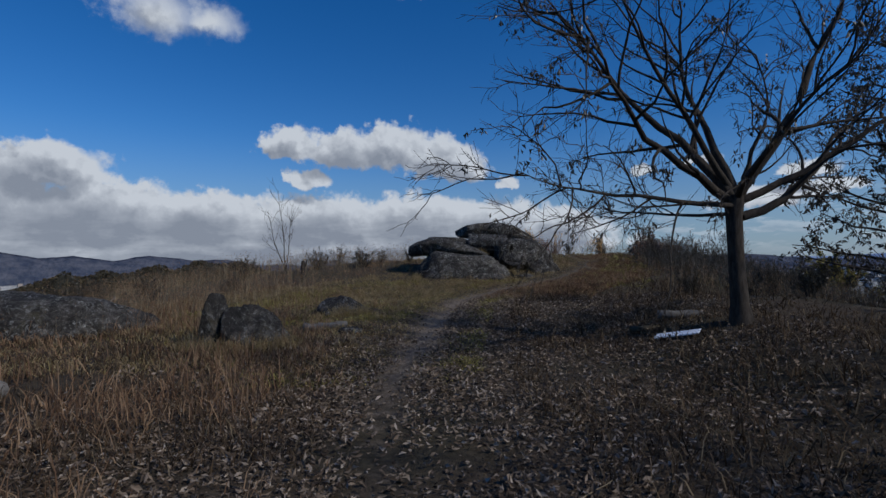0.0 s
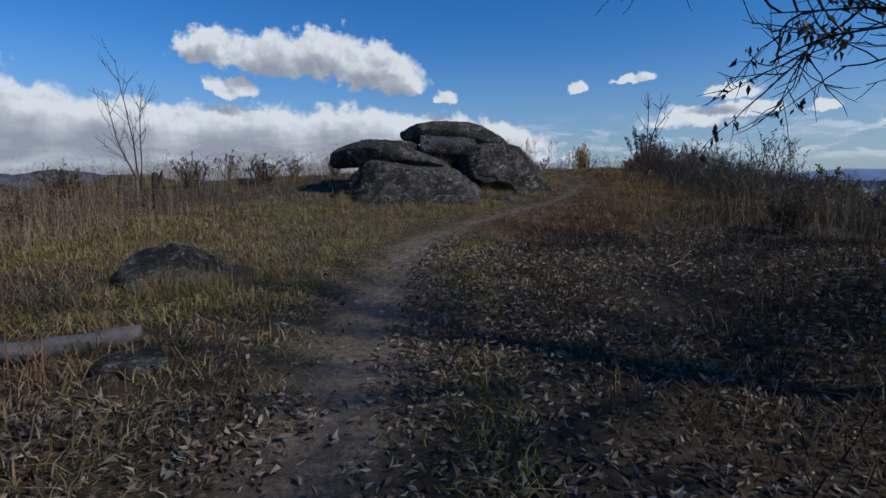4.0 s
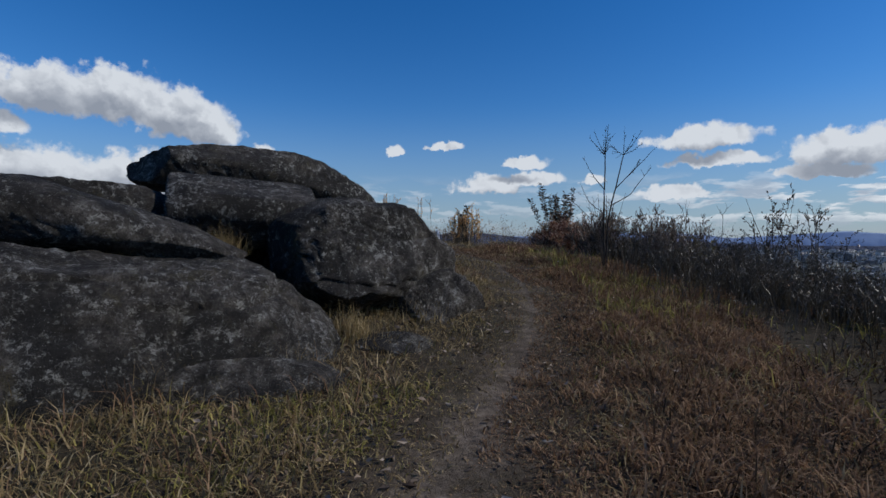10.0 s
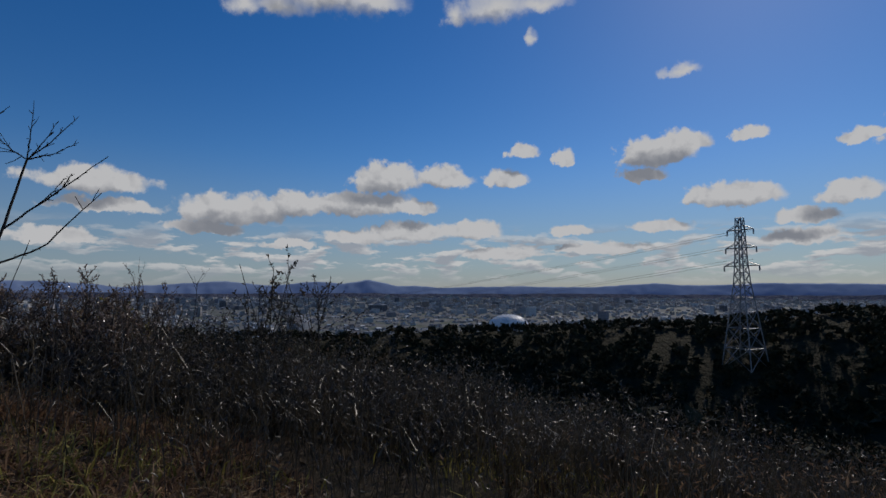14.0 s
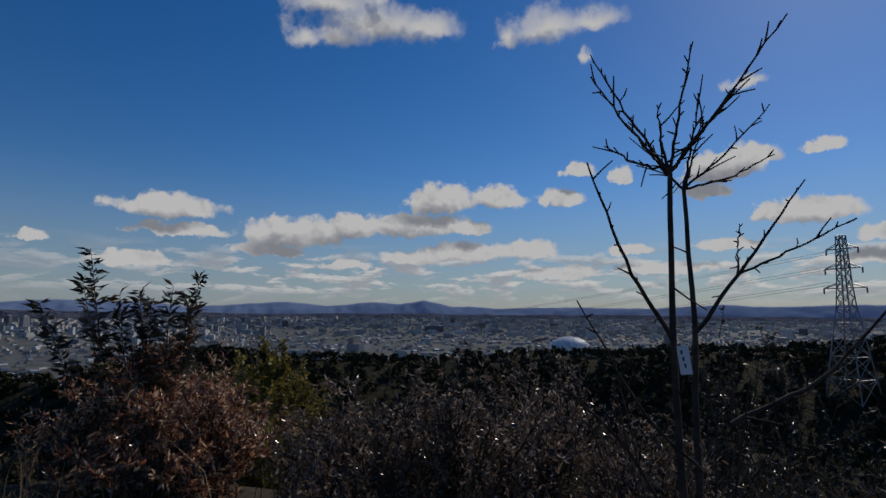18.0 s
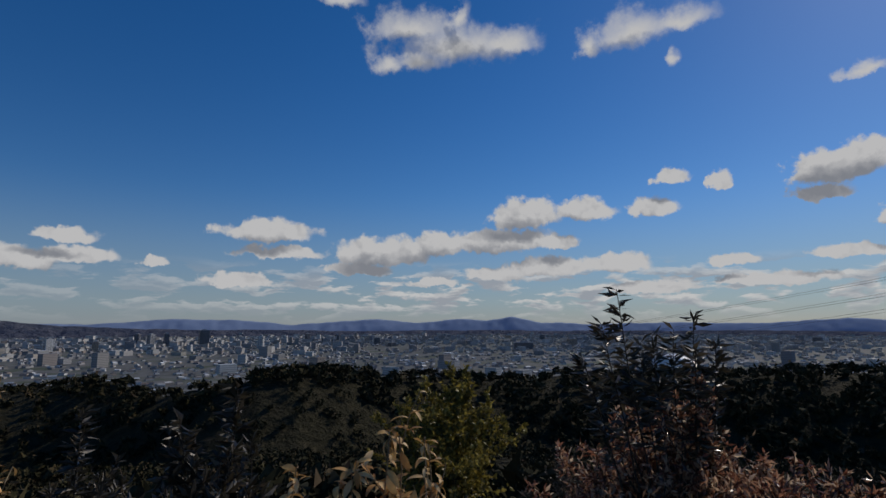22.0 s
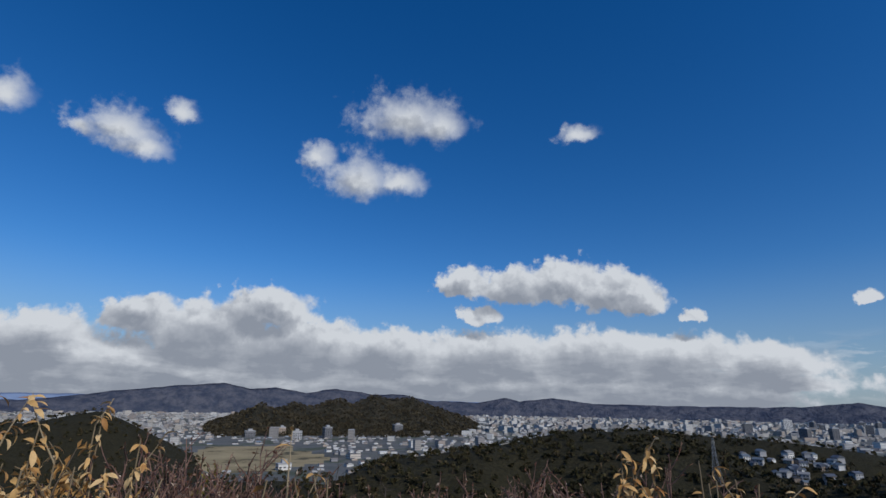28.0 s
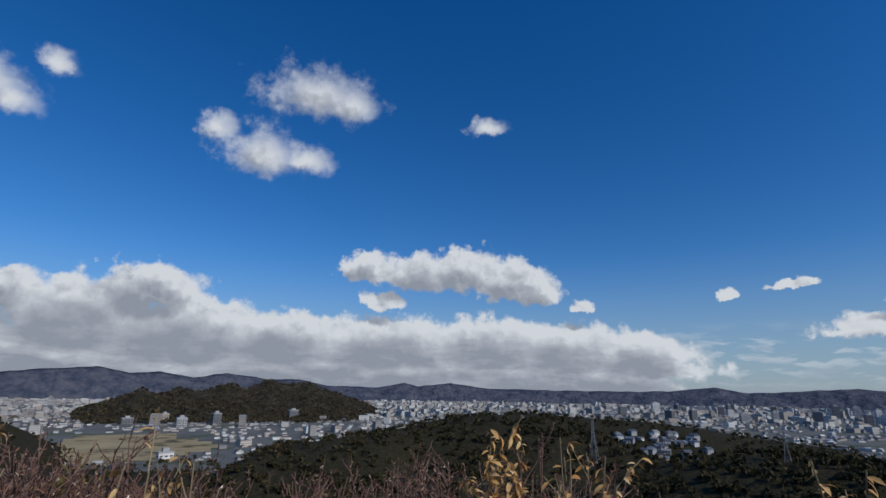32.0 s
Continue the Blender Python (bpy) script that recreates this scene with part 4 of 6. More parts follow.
# ---- pylons ----
def pylon(at, height, turn, label):
    ob = thing("pylon", at, label, "pylon")
    ob.rotation_euler = (0, 0, radians(turn))
    b, t, waist = height * 0.10, height * 0.018, height * 0.03

    def half(s):
        return b + (waist - b) * s / 0.62 if s < 0.62 else waist + (t - waist) * (s - 0.62) / 0.38

    thick = height * 0.0032
    for cx, cy in ((-1, -1), (1, -1), (1, 1), (-1, 1)):
        g = Geo()
        tube(g, [(cx * half(s), cy * half(s), height * s) for s in np.linspace(0, 1, 8)], np.full(8, thick * 1.3), 4)
        part("leg", g.mesh("leg", STEEL), ob)
    g = Geo()
    levels = [0, 0.14, 0.27, 0.38, 0.47, 0.55, 0.62, 0.68, 0.74, 0.8, 0.86, 0.92, 1.0]
    corner = ((-1, -1), (1, -1), (1, 1), (-1, 1))
    for s0, s1 in zip(levels, levels[1:]):
        for k0 in range(4):
            (ax, ay), (bx, by) = corner[k0], corner[(k0 + 1) % 4]
            p0, p1 = (ax * half(s0), ay * half(s0), height * s0), (bx * half(s1), by * half(s1), height * s1)
            q0, q1 = (bx * half(s0), by * half(s0), height * s0), (ax * half(s1), ay * half(s1), height * s1)
            for a0, a1 in ((p0, p1), (q0, q1), (q1, p1)):
                tube(g, [a0, a1], [thick * 0.8] * 2, 3)
    part("bracing", g.mesh("bracing", STEEL), ob)
    for s, reach in ((0.68, 0.12), (0.80, 0.105), (0.92, 0.09)):
        zc, hw = height * s, half(s)
        for side in (-1, 1):
            g = Geo()
            tip = (side * height * reach, 0, zc)
            for cy in (-1, 1):
                tube(g, [(side * hw, cy * hw, zc), tip], [thick] * 2, 4)
                tube(g, [(side * hw, cy * hw, zc + height * 0.03), tip], [thick * 0.8] * 2, 3)
            tube(g, [tip, (tip[0], 0, zc - height * 0.035)], [thick * 1.5] * 2, 5)
            part("crossarm", g.mesh("crossarm", STEEL), ob)
    return ob


def stand(az, far):
    px_, py_ = SUMMIT[0] + far * math.sin(radians(az)), SUMMIT[1] + far * math.cos(radians(az))
    return (px_, py_, float(ground(px_, py_)) - 0.5)


big_at = (181.0, -70.5, -14.0)
pylon((big_at[0], big_at[1], float(ground(big_at[0], big_at[1])) - 0.5), 25.6 - float(ground(big_at[0], big_at[1])), 30, "steel lattice power pylon standing on the wooded ridge")
p1, p2 = stand(7.6, 330), stand(24.2, 300)
pylon(p1, 2.4 + 330 * math.tan(radians(-2.55)) - p1[2], 60, "grey steel lattice pylon on the lower wooded slope")
pylon(p2, 2.4 + 300 * math.tan(radians(-3.0)) - p2[2], 60, "grey steel lattice pylon on the lower wooded slope")
p3, p4 = stand(-4.8, 560), stand(-61, 780)
pylon(p3, 34, 60, "slim steel pylon behind the wooded ridge")
pylon(p4, 26, 20, "small pale pylon on a distant ridge")
for off in (-1, 1):
    for s in (0.65, 0.77, 0.89):
        g = Geo()
        a3 = np.array(big_at) + (off * 3.4, off * 2, s * 40 - 1)
        b3 = np.array([520.0, 420.0, -52 + 30 * s])
        q = np.linspace(0, 1, 20)[:, None]
        line = a3 * (1 - q) + b3 * q
        line[:, 2] -= 14 * (4 * q[:, 0] * (1 - q[:, 0]))
        tube(g, line, np.full(20, 0.05), 3)
        thing("power_line", label="thin dark power line hanging from the pylon", category="cable", data=g.mesh("power_line", STEEL))

# ---- woods on the slopes ----
def woods(count, lo, hi, size, bits, bit, seed, a0=-75, a1=140):
    """Crowns made of many small leafy bits, on the ground between two distances."""
    rng = np.random.default_rng(seed)
    az = rng.uniform(a0, a1, count)
    r = lo * (hi / lo) ** rng.uniform(0, 1, count)
    x, y = SUMMIT[0] + r * np.sin(np.radians(az)), SUMMIT[1] + r * np.cos(np.radians(az))
    z = ground(x, y)
    keep = (z > -73.5) & (to_line(x, y, SPINE) > 19) & (fractal(x / 30, y / 30, 3, 8) > -0.33)
    x, y, z = x[keep], y[keep], z[keep]
    n = len(x)
    s = size * rng.uniform(0.5, 1.3, n)
    d = rng.normal(size=(n, bits, 3))
    d /= np.linalg.norm(d, axis=2)[:, :, None]
    d[:, :, 2] = np.abs(d[:, :, 2]) * 1.15 - 0.25
    lump = 0.8 + 0.35 * np.sin(d[:, :, 0] * 5 + s[:, None] * 9) * np.sin(d[:, :, 1] * 5 + s[:, None] * 7)
    c_ = d * (lump * rng.uniform(0.75, 1.05, (n, bits)))[:, :, None] * s[:, None, None] + np.stack([x, y, z + s * 0.55], 1)[:, None]
    a, b = rng.normal(size=(2, n, bits, 3)) * bit
    v = np.stack([c_ + a, c_ - a * 0.5 + b, c_ - a * 0.5 - b], 2)
    g = Geo()
    g.add(v.reshape(-1, 3), np.arange(n * bits * 3).reshape(-1, 3))
    return g


thing("woodland", label="brown winter woodland covering the hills beyond the fields", category="woods", kind="stuff", data=woods(5500, 1350, 2480, 4.0, 10, 1.7, 9, -46, -11).mesh("woodland", FARWOOD, False))
thing("woodland", label="dark mixed woodland crowns covering the far slopes", category="woods", kind="stuff", data=woods(11500, 170, 860, 2.3, 34, 0.56, 5).mesh("woodland", CROWN, False))
thing("woodland", label="dark mixed woodland crowns covering the near slopes", category="woods", kind="stuff", data=woods(4600, 24, 200, 1.8, 74, 0.25, 6).mesh("woodland", CROWN, False))


# a valley of houses between the wooded ridges
hrng = np.random.default_rng(19)
body, roof_ = Geo(), Geo()
solid(body, 9, 7, 5)
solid(roof_, 9.8, 7.8, 0.4, 5.0)
boxes(roof_, np.array([0.0]), np.array([0.0]), np.array([5.4]), np.array([9.8]), np.array([7.8]), np.array([0.15]), np.array([0.0]), np.array([1.9]))
panes = Geo()
for q in (-3, 0, 3):
    solid(panes, 1.5, 7.1, 1.2, 0.9, q)
    solid(panes, 1.5, 7.1, 1.2, 3.2, q)
roof_tones = [plain("slate_roof", (0.10, 0.11, 0.13), 0.5, scale=1.0), plain("blue_tile_roof", (0.13, 0.16, 0.19), 0.5, scale=1.0), plain("grey_tile_roof", (0.26, 0.26, 0.26), 0.6, scale=1.0)]
bodies = [body.mesh("wall", CONCRETE[q], False) for q in (0, 1, 2)]
roofs = [roof_.mesh("roof", q, False) for q in roof_tones]
pane_mesh = panes.mesh("glazing", PANE, False)
for _ in range(70):
    az_, far_ = hrng.uniform(9.5, 18), hrng.uniform(440, 560)
    at_ = stand(az_, far_)
    ob = thing("house", (at_[0], at_[1], at_[2] - 0.5), "small pale house with a dark tiled roof in the valley", "house", "houses in the valley")
    ob.rotation_euler = (0, 0, hrng.uniform(0, 3.1))
    ob.scale = [hrng.uniform(0.55, 0.85)] * 3
    part("wall", bodies[int(hrng.integers(0, 3)) if hrng.uniform() < 0.8 else 1], ob)
    part("roof", roofs[int(hrng.integers(0, 3))], ob)
    part("glazing", pane_mesh, ob, kind="stuff")
# ---- boulders ----
def noise3(p, seed=0):
    """Smooth noise in space, from 0 to 1, for an array of places."""
    i = np.floor(p).astype(np.int64)
    f = p - i
    f = f * f * (3 - 2 * f)
    total = 0.0
    for a in (0, 1):
        for b in (0, 1):
            for c in (0, 1):
                w = np.where(a, f[:, 0], 1 - f[:, 0]) * np.where(b, f[:, 1], 1 - f[:, 1]) * np.where(c, f[:, 2], 1 - f[:, 2])
                total = total + w * hashed(i[:, 0] + a, i[:, 1] + b + (i[:, 2] + c) * 7919, seed)
    return total


def turbulence(p, octaves, seed, gain=0.5):
    total, amp, norm = 0.0, 1.0, 0.0
    for k in range(octaves):
        total = total + amp * (noise3(p * 2.07 ** k + 13.7 * k, seed + k) - 0.5)
        norm += amp
        amp *= gain
    return total / norm


def weathered(w, nrm, size, seed, rough_=1.0, cracks=5):
    """Moves the points of a smooth block into lumps, pits, ledges and cracks of worn granite."""
    rng = np.random.default_rng(seed + 500)
    lumps = turbulence(w * 0.9, 3, seed) * 0.30 + turbulence(w * 3.4, 4, seed + 11, 0.6) * 0.13
    ledge = turbulence(w * (1.1, 1.1, 2.6), 3, seed + 23)
    lumps = lumps + 0.05 * (np.floor(ledge * 9) / 9 - ledge) * 3
    crease = np.zeros(len(w))
    for _ in range(cracks):
        d = rng.normal(size=3) * (0.35, 0.35, 1.0)
        d /= np.linalg.norm(d)
        wander = turbulence(w * 1.6, 3, seed + 31)
        gap = np.abs(w @ d - rng.uniform(-0.5, 0.6) * float(np.abs(size * d).sum()) * 0.8 + 0.3 * wander) / 0.045
        fade = np.clip(1.5 * noise3(w * 0.9 + d * 40, seed + 3) - 0.25, 0, 1)
        crease = np.maximum(crease, np.maximum(0, 1 - gap) * fade)
    pits = turbulence(w * 11.0, 3, seed + 41, 0.65)
    lumps = lumps - 0.10 * crease + 0.05 * pits
    return w + nrm * (lumps * rough_ * min(1.0, float(np.min(size)) * 1.3))[:, None]


def boulder(name, at, radii, turn=(0, 0, 0), seed=1, block=0.75, facets=9, rough_=1.0, detail=5, label="", group="", cuts=()):
    rng = np.random.default_rng(seed)
    bm = bmesh.new()
    bmesh.ops.create_icosphere(bm, subdivisions=detail, radius=1)
    v = np.array([q.co for q in bm.verts])
    n = np.sign(v) * np.abs(v) ** block
    v = n / (np.sum(np.abs(n) ** (2 / block), 1) ** (block / 2))[:, None] if block != 1 else v
    for _ in range(facets):
        d = rng.normal(size=3)
        d /= np.linalg.norm(d)
        s = v @ d - rng.uniform(0.72, 0.95)
        v = v - d[None, :] * (np.maximum(s, 0) * 0.85)[:, None]
    for cx, cy, cz, off in cuts:
        d = np.array((cx, cy, cz), float)
        d /= np.linalg.norm(d)
        s = v @ d - off
        v = v - d[None, :] * (np.maximum(s, 0) * 0.97)[:, None]
    size = np.array(radii)
    nrm = v / (np.linalg.norm(v, axis=1)[:, None] + 1e-9)
    w = weathered(v * size, nrm, size, seed, rough_)
    for q, p in zip(bm.verts, w):
        q.co = p
    me = bpy.data.meshes.new(name)
    bm.to_mesh(me)
    bm.free()
    me.polygons.foreach_set("use_smooth", np.full(len(me.polygons), True))
    me.materials.append(GRANITE)
    ob = thing(name, at, label, "boulder", group, data=me)
    ob.rotation_euler = [radians(a) for a in turn]
    return ob


def slab(at, length, tops, bottoms, half, turn, seed, label, group, back=0.0, square=0.62, nose=2.6, cuts=(), rough_=1.0, facets=12):
    """A long block of rock: heights of its top and underside and its half depth at even steps along it."""
    rows, ring = 170, 120
    f = np.linspace(-math.pi / 2, math.pi / 2, rows)
    u = np.sin(f) * 0.5 + 0.5

    def along(values):
        coarse = np.interp(u, np.linspace(0, 1, len(values)), values)
        kernel = np.hanning(25)
        return np.convolve(np.pad(coarse, 12, mode="edge"), kernel / kernel.sum(), mode="valid")

    e = np.maximum(1 - np.abs(u * 2 - 1) ** nose, 0) ** (1 / nose)
    top, low, deep_ = along(tops), along(bottoms), along(half)
    a = np.arange(ring) * 2 * math.pi / ring
    c, s = np.sign(np.cos(a)) * np.abs(np.cos(a)) ** square, np.sign(np.sin(a)) * np.abs(np.sin(a)) ** square
    mid_z, high_z = (top + low) / 2, (top - low) / 2
    v = np.stack([np.broadcast_to(((u - 0.5) * length)[:, None], (rows, ring)), (deep_ * e)[:, None] * c[None] + back * s[None] * e[:, None], mid_z[:, None] + (high_z * e)[:, None] * s[None]], -1).reshape(-1, 3)
    size = np.array([length / 2, float(np.max(half)), float(np.max(high_z))])
    rng = np.random.default_rng(seed)
    centre_ = np.array([0, 0, float(np.mean(mid_z))])
    for _ in range(facets):
        d = rng.normal(size=3) * (0.6, 1.0, 1.0)
        d /= np.linalg.norm(d)
        over_ = ((v - centre_) / size) @ d - rng.uniform(0.78, 0.98)
        v = v - (d * size)[None] * (np.maximum(over_, 0) * 0.9)[:, None]
    hub = np.stack([v[:, 0] * 0.75, 0 * v[:, 0], np.repeat(mid_z, ring)], 1)
    for cx, cy, cz, off in cuts:
        d = np.array((cx, cy, cz), float)
        d /= np.linalg.norm(d)
        over_ = v @ d - off
        v = v - d[None] * (np.maximum(over_, 0) * 0.97)[:, None]
    nrm = v - hub
    nrm /= np.linalg.norm(nrm, axis=1)[:, None] + 1e-9
    v = weathered(v, nrm, size, seed, rough_)
    i, j = np.arange(rows - 1)[:, None] * ring, np.arange(ring)[None]
    k_ = (j + 1) % ring
    g = Geo()
    g.add(v, quads=np.stack([i + j, i + ring + j, i + ring + k_, i + k_], -1).reshape(-1, 4))
    ob = thing("boulder", at, label, "boulder", group, data=g.mesh("boulder", GRANITE))
    ob.rotation_euler = (0, 0, radians(turn))
    return ob


PILE = "boulders piled on the hilltop"
slab((0.9, 24.35, 0), 4.4, [0.30, 0.80, 0.86, 0.78, 0.52, 0.02], [-1.1, -1.1, -1.1, -1.1, -1.1, -1.0], [1.1, 1.3, 1.35, 1.3, 1.15, 0.8], -3, 3, "huge rounded grey granite slab with pale lichen, half sunk in grass", PILE, 0.42, 0.72, 3.0, facets=8)
slab((0.45, 25.5, 0), 4.3, [1.12, 1.38, 1.42, 1.14, 0.82, 0.35], [0.42, 0.55, 0.6, 0.55, 0.2, -0.3], [0.8, 0.95, 1.0, 1.0, 0.9, 0.7], -3, 5, "grey granite slab with an overhanging rounded lip", PILE, 0.0, 0.7, 5.0, facets=7)
slab((0.5, 26.55, 0), 2.9, [1.45, 1.80, 1.78, 1.60, 1.26, 0.8], [0.2, 0.2, 0.1, 0.0, 0.0, 0.0], [0.55, 0.7, 0.75, 0.7, 0.6, 0.5], -2, 8, "rounded dark granite hump behind the front slab", PILE, 0.0, 0.7, 3.6)
slab((2.8, 27.95, 0), 4.2, [2.3, 2.56, 2.46, 2.26, 1.96, 1.56], [1.55, 1.45, 1.4, 1.3, 1.25, 1.15], [0.7, 0.8, 0.85, 0.8, 0.7, 0.55], 10, 13, "long weathered granite slab lying on top of the pile", PILE, 0.1, 0.5, 6.0, cuts=[(-0.9, -0.4, 0.35, 2.3)], facets=9)
slab((2.25, 26.05, 0), 1.95, [1.75, 1.72, 1.66, 1.58], [0.6, 0.55, 0.55, 0.65], [0.5, 0.52, 0.5, 0.42], -6, 21, "flat-topped pale granite block wedged in the pile", PILE, 0.0, 0.35, 8.0, cuts=[(0.10, -0.42, 1, 1.36)], rough_=0.45, facets=4)
slab((2.4, 27.1, 0), 3.4, [0.9, 1.2, 1.3, 1.2], [-0.8, -0.8, -0.8, -0.8], [0.7, 0.8, 0.8, 0.7], 10, 23, "dark granite block in the shaded middle of the pile", PILE)
slab((4.05, 25.7, 0), 2.95, [1.15, 1.36, 1.34, 1.12, 0.78], [0.0, -0.25, -0.4, -0.3, 0.0], [0.9, 1.05, 1.1, 1.0, 0.85], 27, 34, "angular speckled granite block with pale lichen", PILE, 0.12, 0.42, 5.0, cuts=[(0.8, -0.25, 0.6, 1.30), (-0.25, -0.9, 0.42, 0.98), (0.45, -0.8, -0.3, 0.98), (-0.7, -0.6, 0.3, 1.32)], facets=14)
slab((5.0, 25.3, 0), 1.9, [0.55, 0.42, 0.12, -0.3], [-0.95, -0.95, -0.95, -0.95], [0.6, 0.7, 0.65, 0.5], 25, 55, "low dark granite block at the foot of the pile", PILE, 0.2, 0.5, 4.0)
slab((2.0, 23.2, 0), 1.9, [-0.45, -0.33, -0.36, -0.5], [-0.9, -0.9, -0.9, -0.9], [0.3, 0.42, 0.42, 0.3], -6, 61, "low worn granite ledge in front of the pile", PILE, 0.1, 0.7, 3.0, rough_=0.8)
boulder("boulder", (3.75, 24.0, -0.62), (0.5, 0.4, 0.22), (0, 0, 20), 89, 0.75, 6, detail=4, label="small flat stone in the grass", group=PILE)
boulder("boulder", (-2.98, 15.62, -1.36), (0.88, 0.66, 0.5), (0, 12, 12), 9, 0.65, 9, detail=5, label="dark pointed stone lying in dry grass beside the path", cuts=[(0.55, -0.3, 0.6, 0.5), (-0.6, -0.35, 0.6, 0.55)])
boulder("boulder", (-5.1, 11.4, -1.25), (0.42, 0.4, 0.78), (0, 6, 5), 10, 0.6, 8, detail=5, label="upright dark brown stone standing in dry grass", cuts=[(0.9, -0.2, 0.42, 0.42), (-0.9, -0.1, 0.3, 0.55)])
boulder("boulder", (-4.15, 11.5, -1.45), (0.82, 0.6, 0.66), (0, 14, 25), 12, 0.55, 14, detail=5, label="lichen-covered grey stone half hidden by grass", cuts=[(0.55, -0.4, 0.7, 0.55), (-0.4, -0.6, 0.7, 0.6)])
boulder("boulder", (-2.3, 12.6, -1.55), (0.32, 0.25, 0.15), (0, 0, 25), 14, 0.75, 6, detail=4, label="small pale stone beside the path")
boulder("boulder", (-10.6, 13.6, -1.62), (2.9, 1.7, 1.15), (0, 4, 20), 15, 0.8, 6, label="broad dark granite outcrop in the grass")
# ---- grass, fallen leaves and weeds on the hilltop ----
grng = np.random.default_rng(21)
ROCKS = [(0.7, 25.2, 2.2, 1.5), (0.2, 25.9, 1.9, 1.3), (2.5, 27.6, 2.1, 1.2), (3.9, 26.4, 1.1, 0.9), (4.85, 25.6, 0.55, 0.5), (-2.9, 15.9, 0.9, 0.6), (-10.5, 13.5, 2.3, 1.3)]


def off_rocks(x, y):
    ok = np.full(len(x), True)
    for cx, cy, rx, ry in ROCKS:
        ok &= ((x - cx) / rx) ** 2 + ((y - cy) / ry) ** 2 > 1
    return ok


def scatter(n, side_lo, side_hi, y_lo, y_hi, tight=3.2):
    """Places beside the path, thicker close to it; the offset counts to the right."""
    s = grng.uniform(0, 1, n)
    y = grng.uniform(y_lo, y_hi, n)
    d = side_lo + (side_hi - side_lo) * s
    d = np.sign(d) * np.abs(d) ** 1.25 / max(abs(side_lo), abs(side_hi)) ** 0.25
    mid_x = np.interp(y, [p[1] for p in PATH], [p[0] for p in PATH])
    x = mid_x + d
    ok = off_rocks(x, y) & (to_line(x, y, PATH) > (0.10 + 0.30 * grng.uniform(0, 1, n) ** 2) * np.interp(y, [14, 20, 30], [1, 0.5, 0.2]))
    return x[ok], y[ok]


def sward(name, n, lo, hi, y0, y1, h0, h1, mat, label, lean=0.5, patch=None, wide=0.0042, seed=1, cut=0.0):
    x, y = scatter(n, lo, hi, y0, y1)
    if patch is not None:
        ok = fractal(x / patch, y / patch, 3, seed) + grng.normal(size=len(x)) * 0.07 > cut
        x, y = x[ok], y[ok]
    near_path = np.clip(to_line(x, y, PATH) / 1.3, 0.35, 1)
    h = grng.uniform(h0, h1, len(x)) * near_path * (0.35 + 1.9 * np.clip(fractal(x / 0.55, y / 0.55, 3, seed + 4) + 0.3, 0, 1))
    g = Geo()
    z = ground(x, y) - 0.02
    blades(g, x, y, z, h, np.full(len(x), wide) * grng.uniform(0.7, 1.6, len(x)) * (1 + 0.12 * np.abs(x)), np.clip(grng.normal(size=len(x)) * 0.3 + lean, 0.05, 1.3), grng)
    thing(name, label=label, category="grass", kind="stuff", data=g.mesh(name, mat, False))


sward("dry_grass", 34000, -11, -0.2, 9, 22, 0.10, 0.27, STRAW, "tawny dry grass standing and lying beside the path", 0.95)
sward("brown_grass", 30000, -11, -1.0, -1, 13, 0.12, 0.34, SHADED, "brown dry grass standing and lying beside the path, darkened as shade", 0.9, 1.8, seed=3, cut=-0.06)
sward("tall_grass", 15000, -12, -2.4, 2, 17, 0.28, 0.62, RUSSET, "tall reddish dry grass in loose tufts", 0.6, 1.1, seed=4, cut=0.03)
sward("russet_grass", 30000, -12, -0.3, 1, 31, 0.14, 0.34, RUSSET, "reddish brown dry grass in tufts on the hilltop", 0.75, 2.2, seed=6, cut=-0.02)
sward("olive_grass", 60000, -8, 2.0, 8, 23, 0.09, 0.23, GREEN, "short olive green grass among the dry blades", 0.95, 2.6, seed=11, cut=-0.02)
sward("short_grass", 40000, 0.1, 9, -1, 20, 0.04, 0.13, SHADED, "short dry grass between fallen leaves, darkened as shade", 1.0, 1.6, seed=14, cut=-0.02)
sward("dark_grass", 34000, 2.8, 12, -0.5, 22, 0.14, 0.40, SHADED, "brown grass under the tree, its colour darkened for the shade", 0.8, 3.0, seed=16, cut=-0.04)
sward("russet_meadow", 60000, 0.1, 4.6, 18.5, 31, 0.10, 0.29, RUSSET, "reddish brown grass on the crest beside the path", 0.9, seed=17)
sward("crest_grass", 48000, -4.5, 4.5, 18, 33, 0.08, 0.25, STRAW, "pale dry grass on the crest and round the boulders", 0.95, 1.4, seed=18, cut=-0.08)
sward("matted_grass", 30000, -10, 0, 19, 30, 0.10, 0.27, STRAW, "matted tawny grass around and behind the boulders", 0.9, seed=29)
sward("trail_grass", 30000, -1.8, 1.8, 15, 31, 0.05, 0.16, STRAW, "pale dry trampled grass along the trail", 1.0, seed=27)
sward("path_grass", 26000, -0.7, 0.7, -1, 31, 0.03, 0.09, STRAW, "sparse trampled grass on the path", 1.1, 0.6, seed=19, cut=-0.04)
sward("shade_grass", 14000, 2, 12, 20, 30, 0.14, 0.36, GREEN, "olive and brown rough grass on the falling slope", 0.8, 2.4, seed=23, cut=0.03)
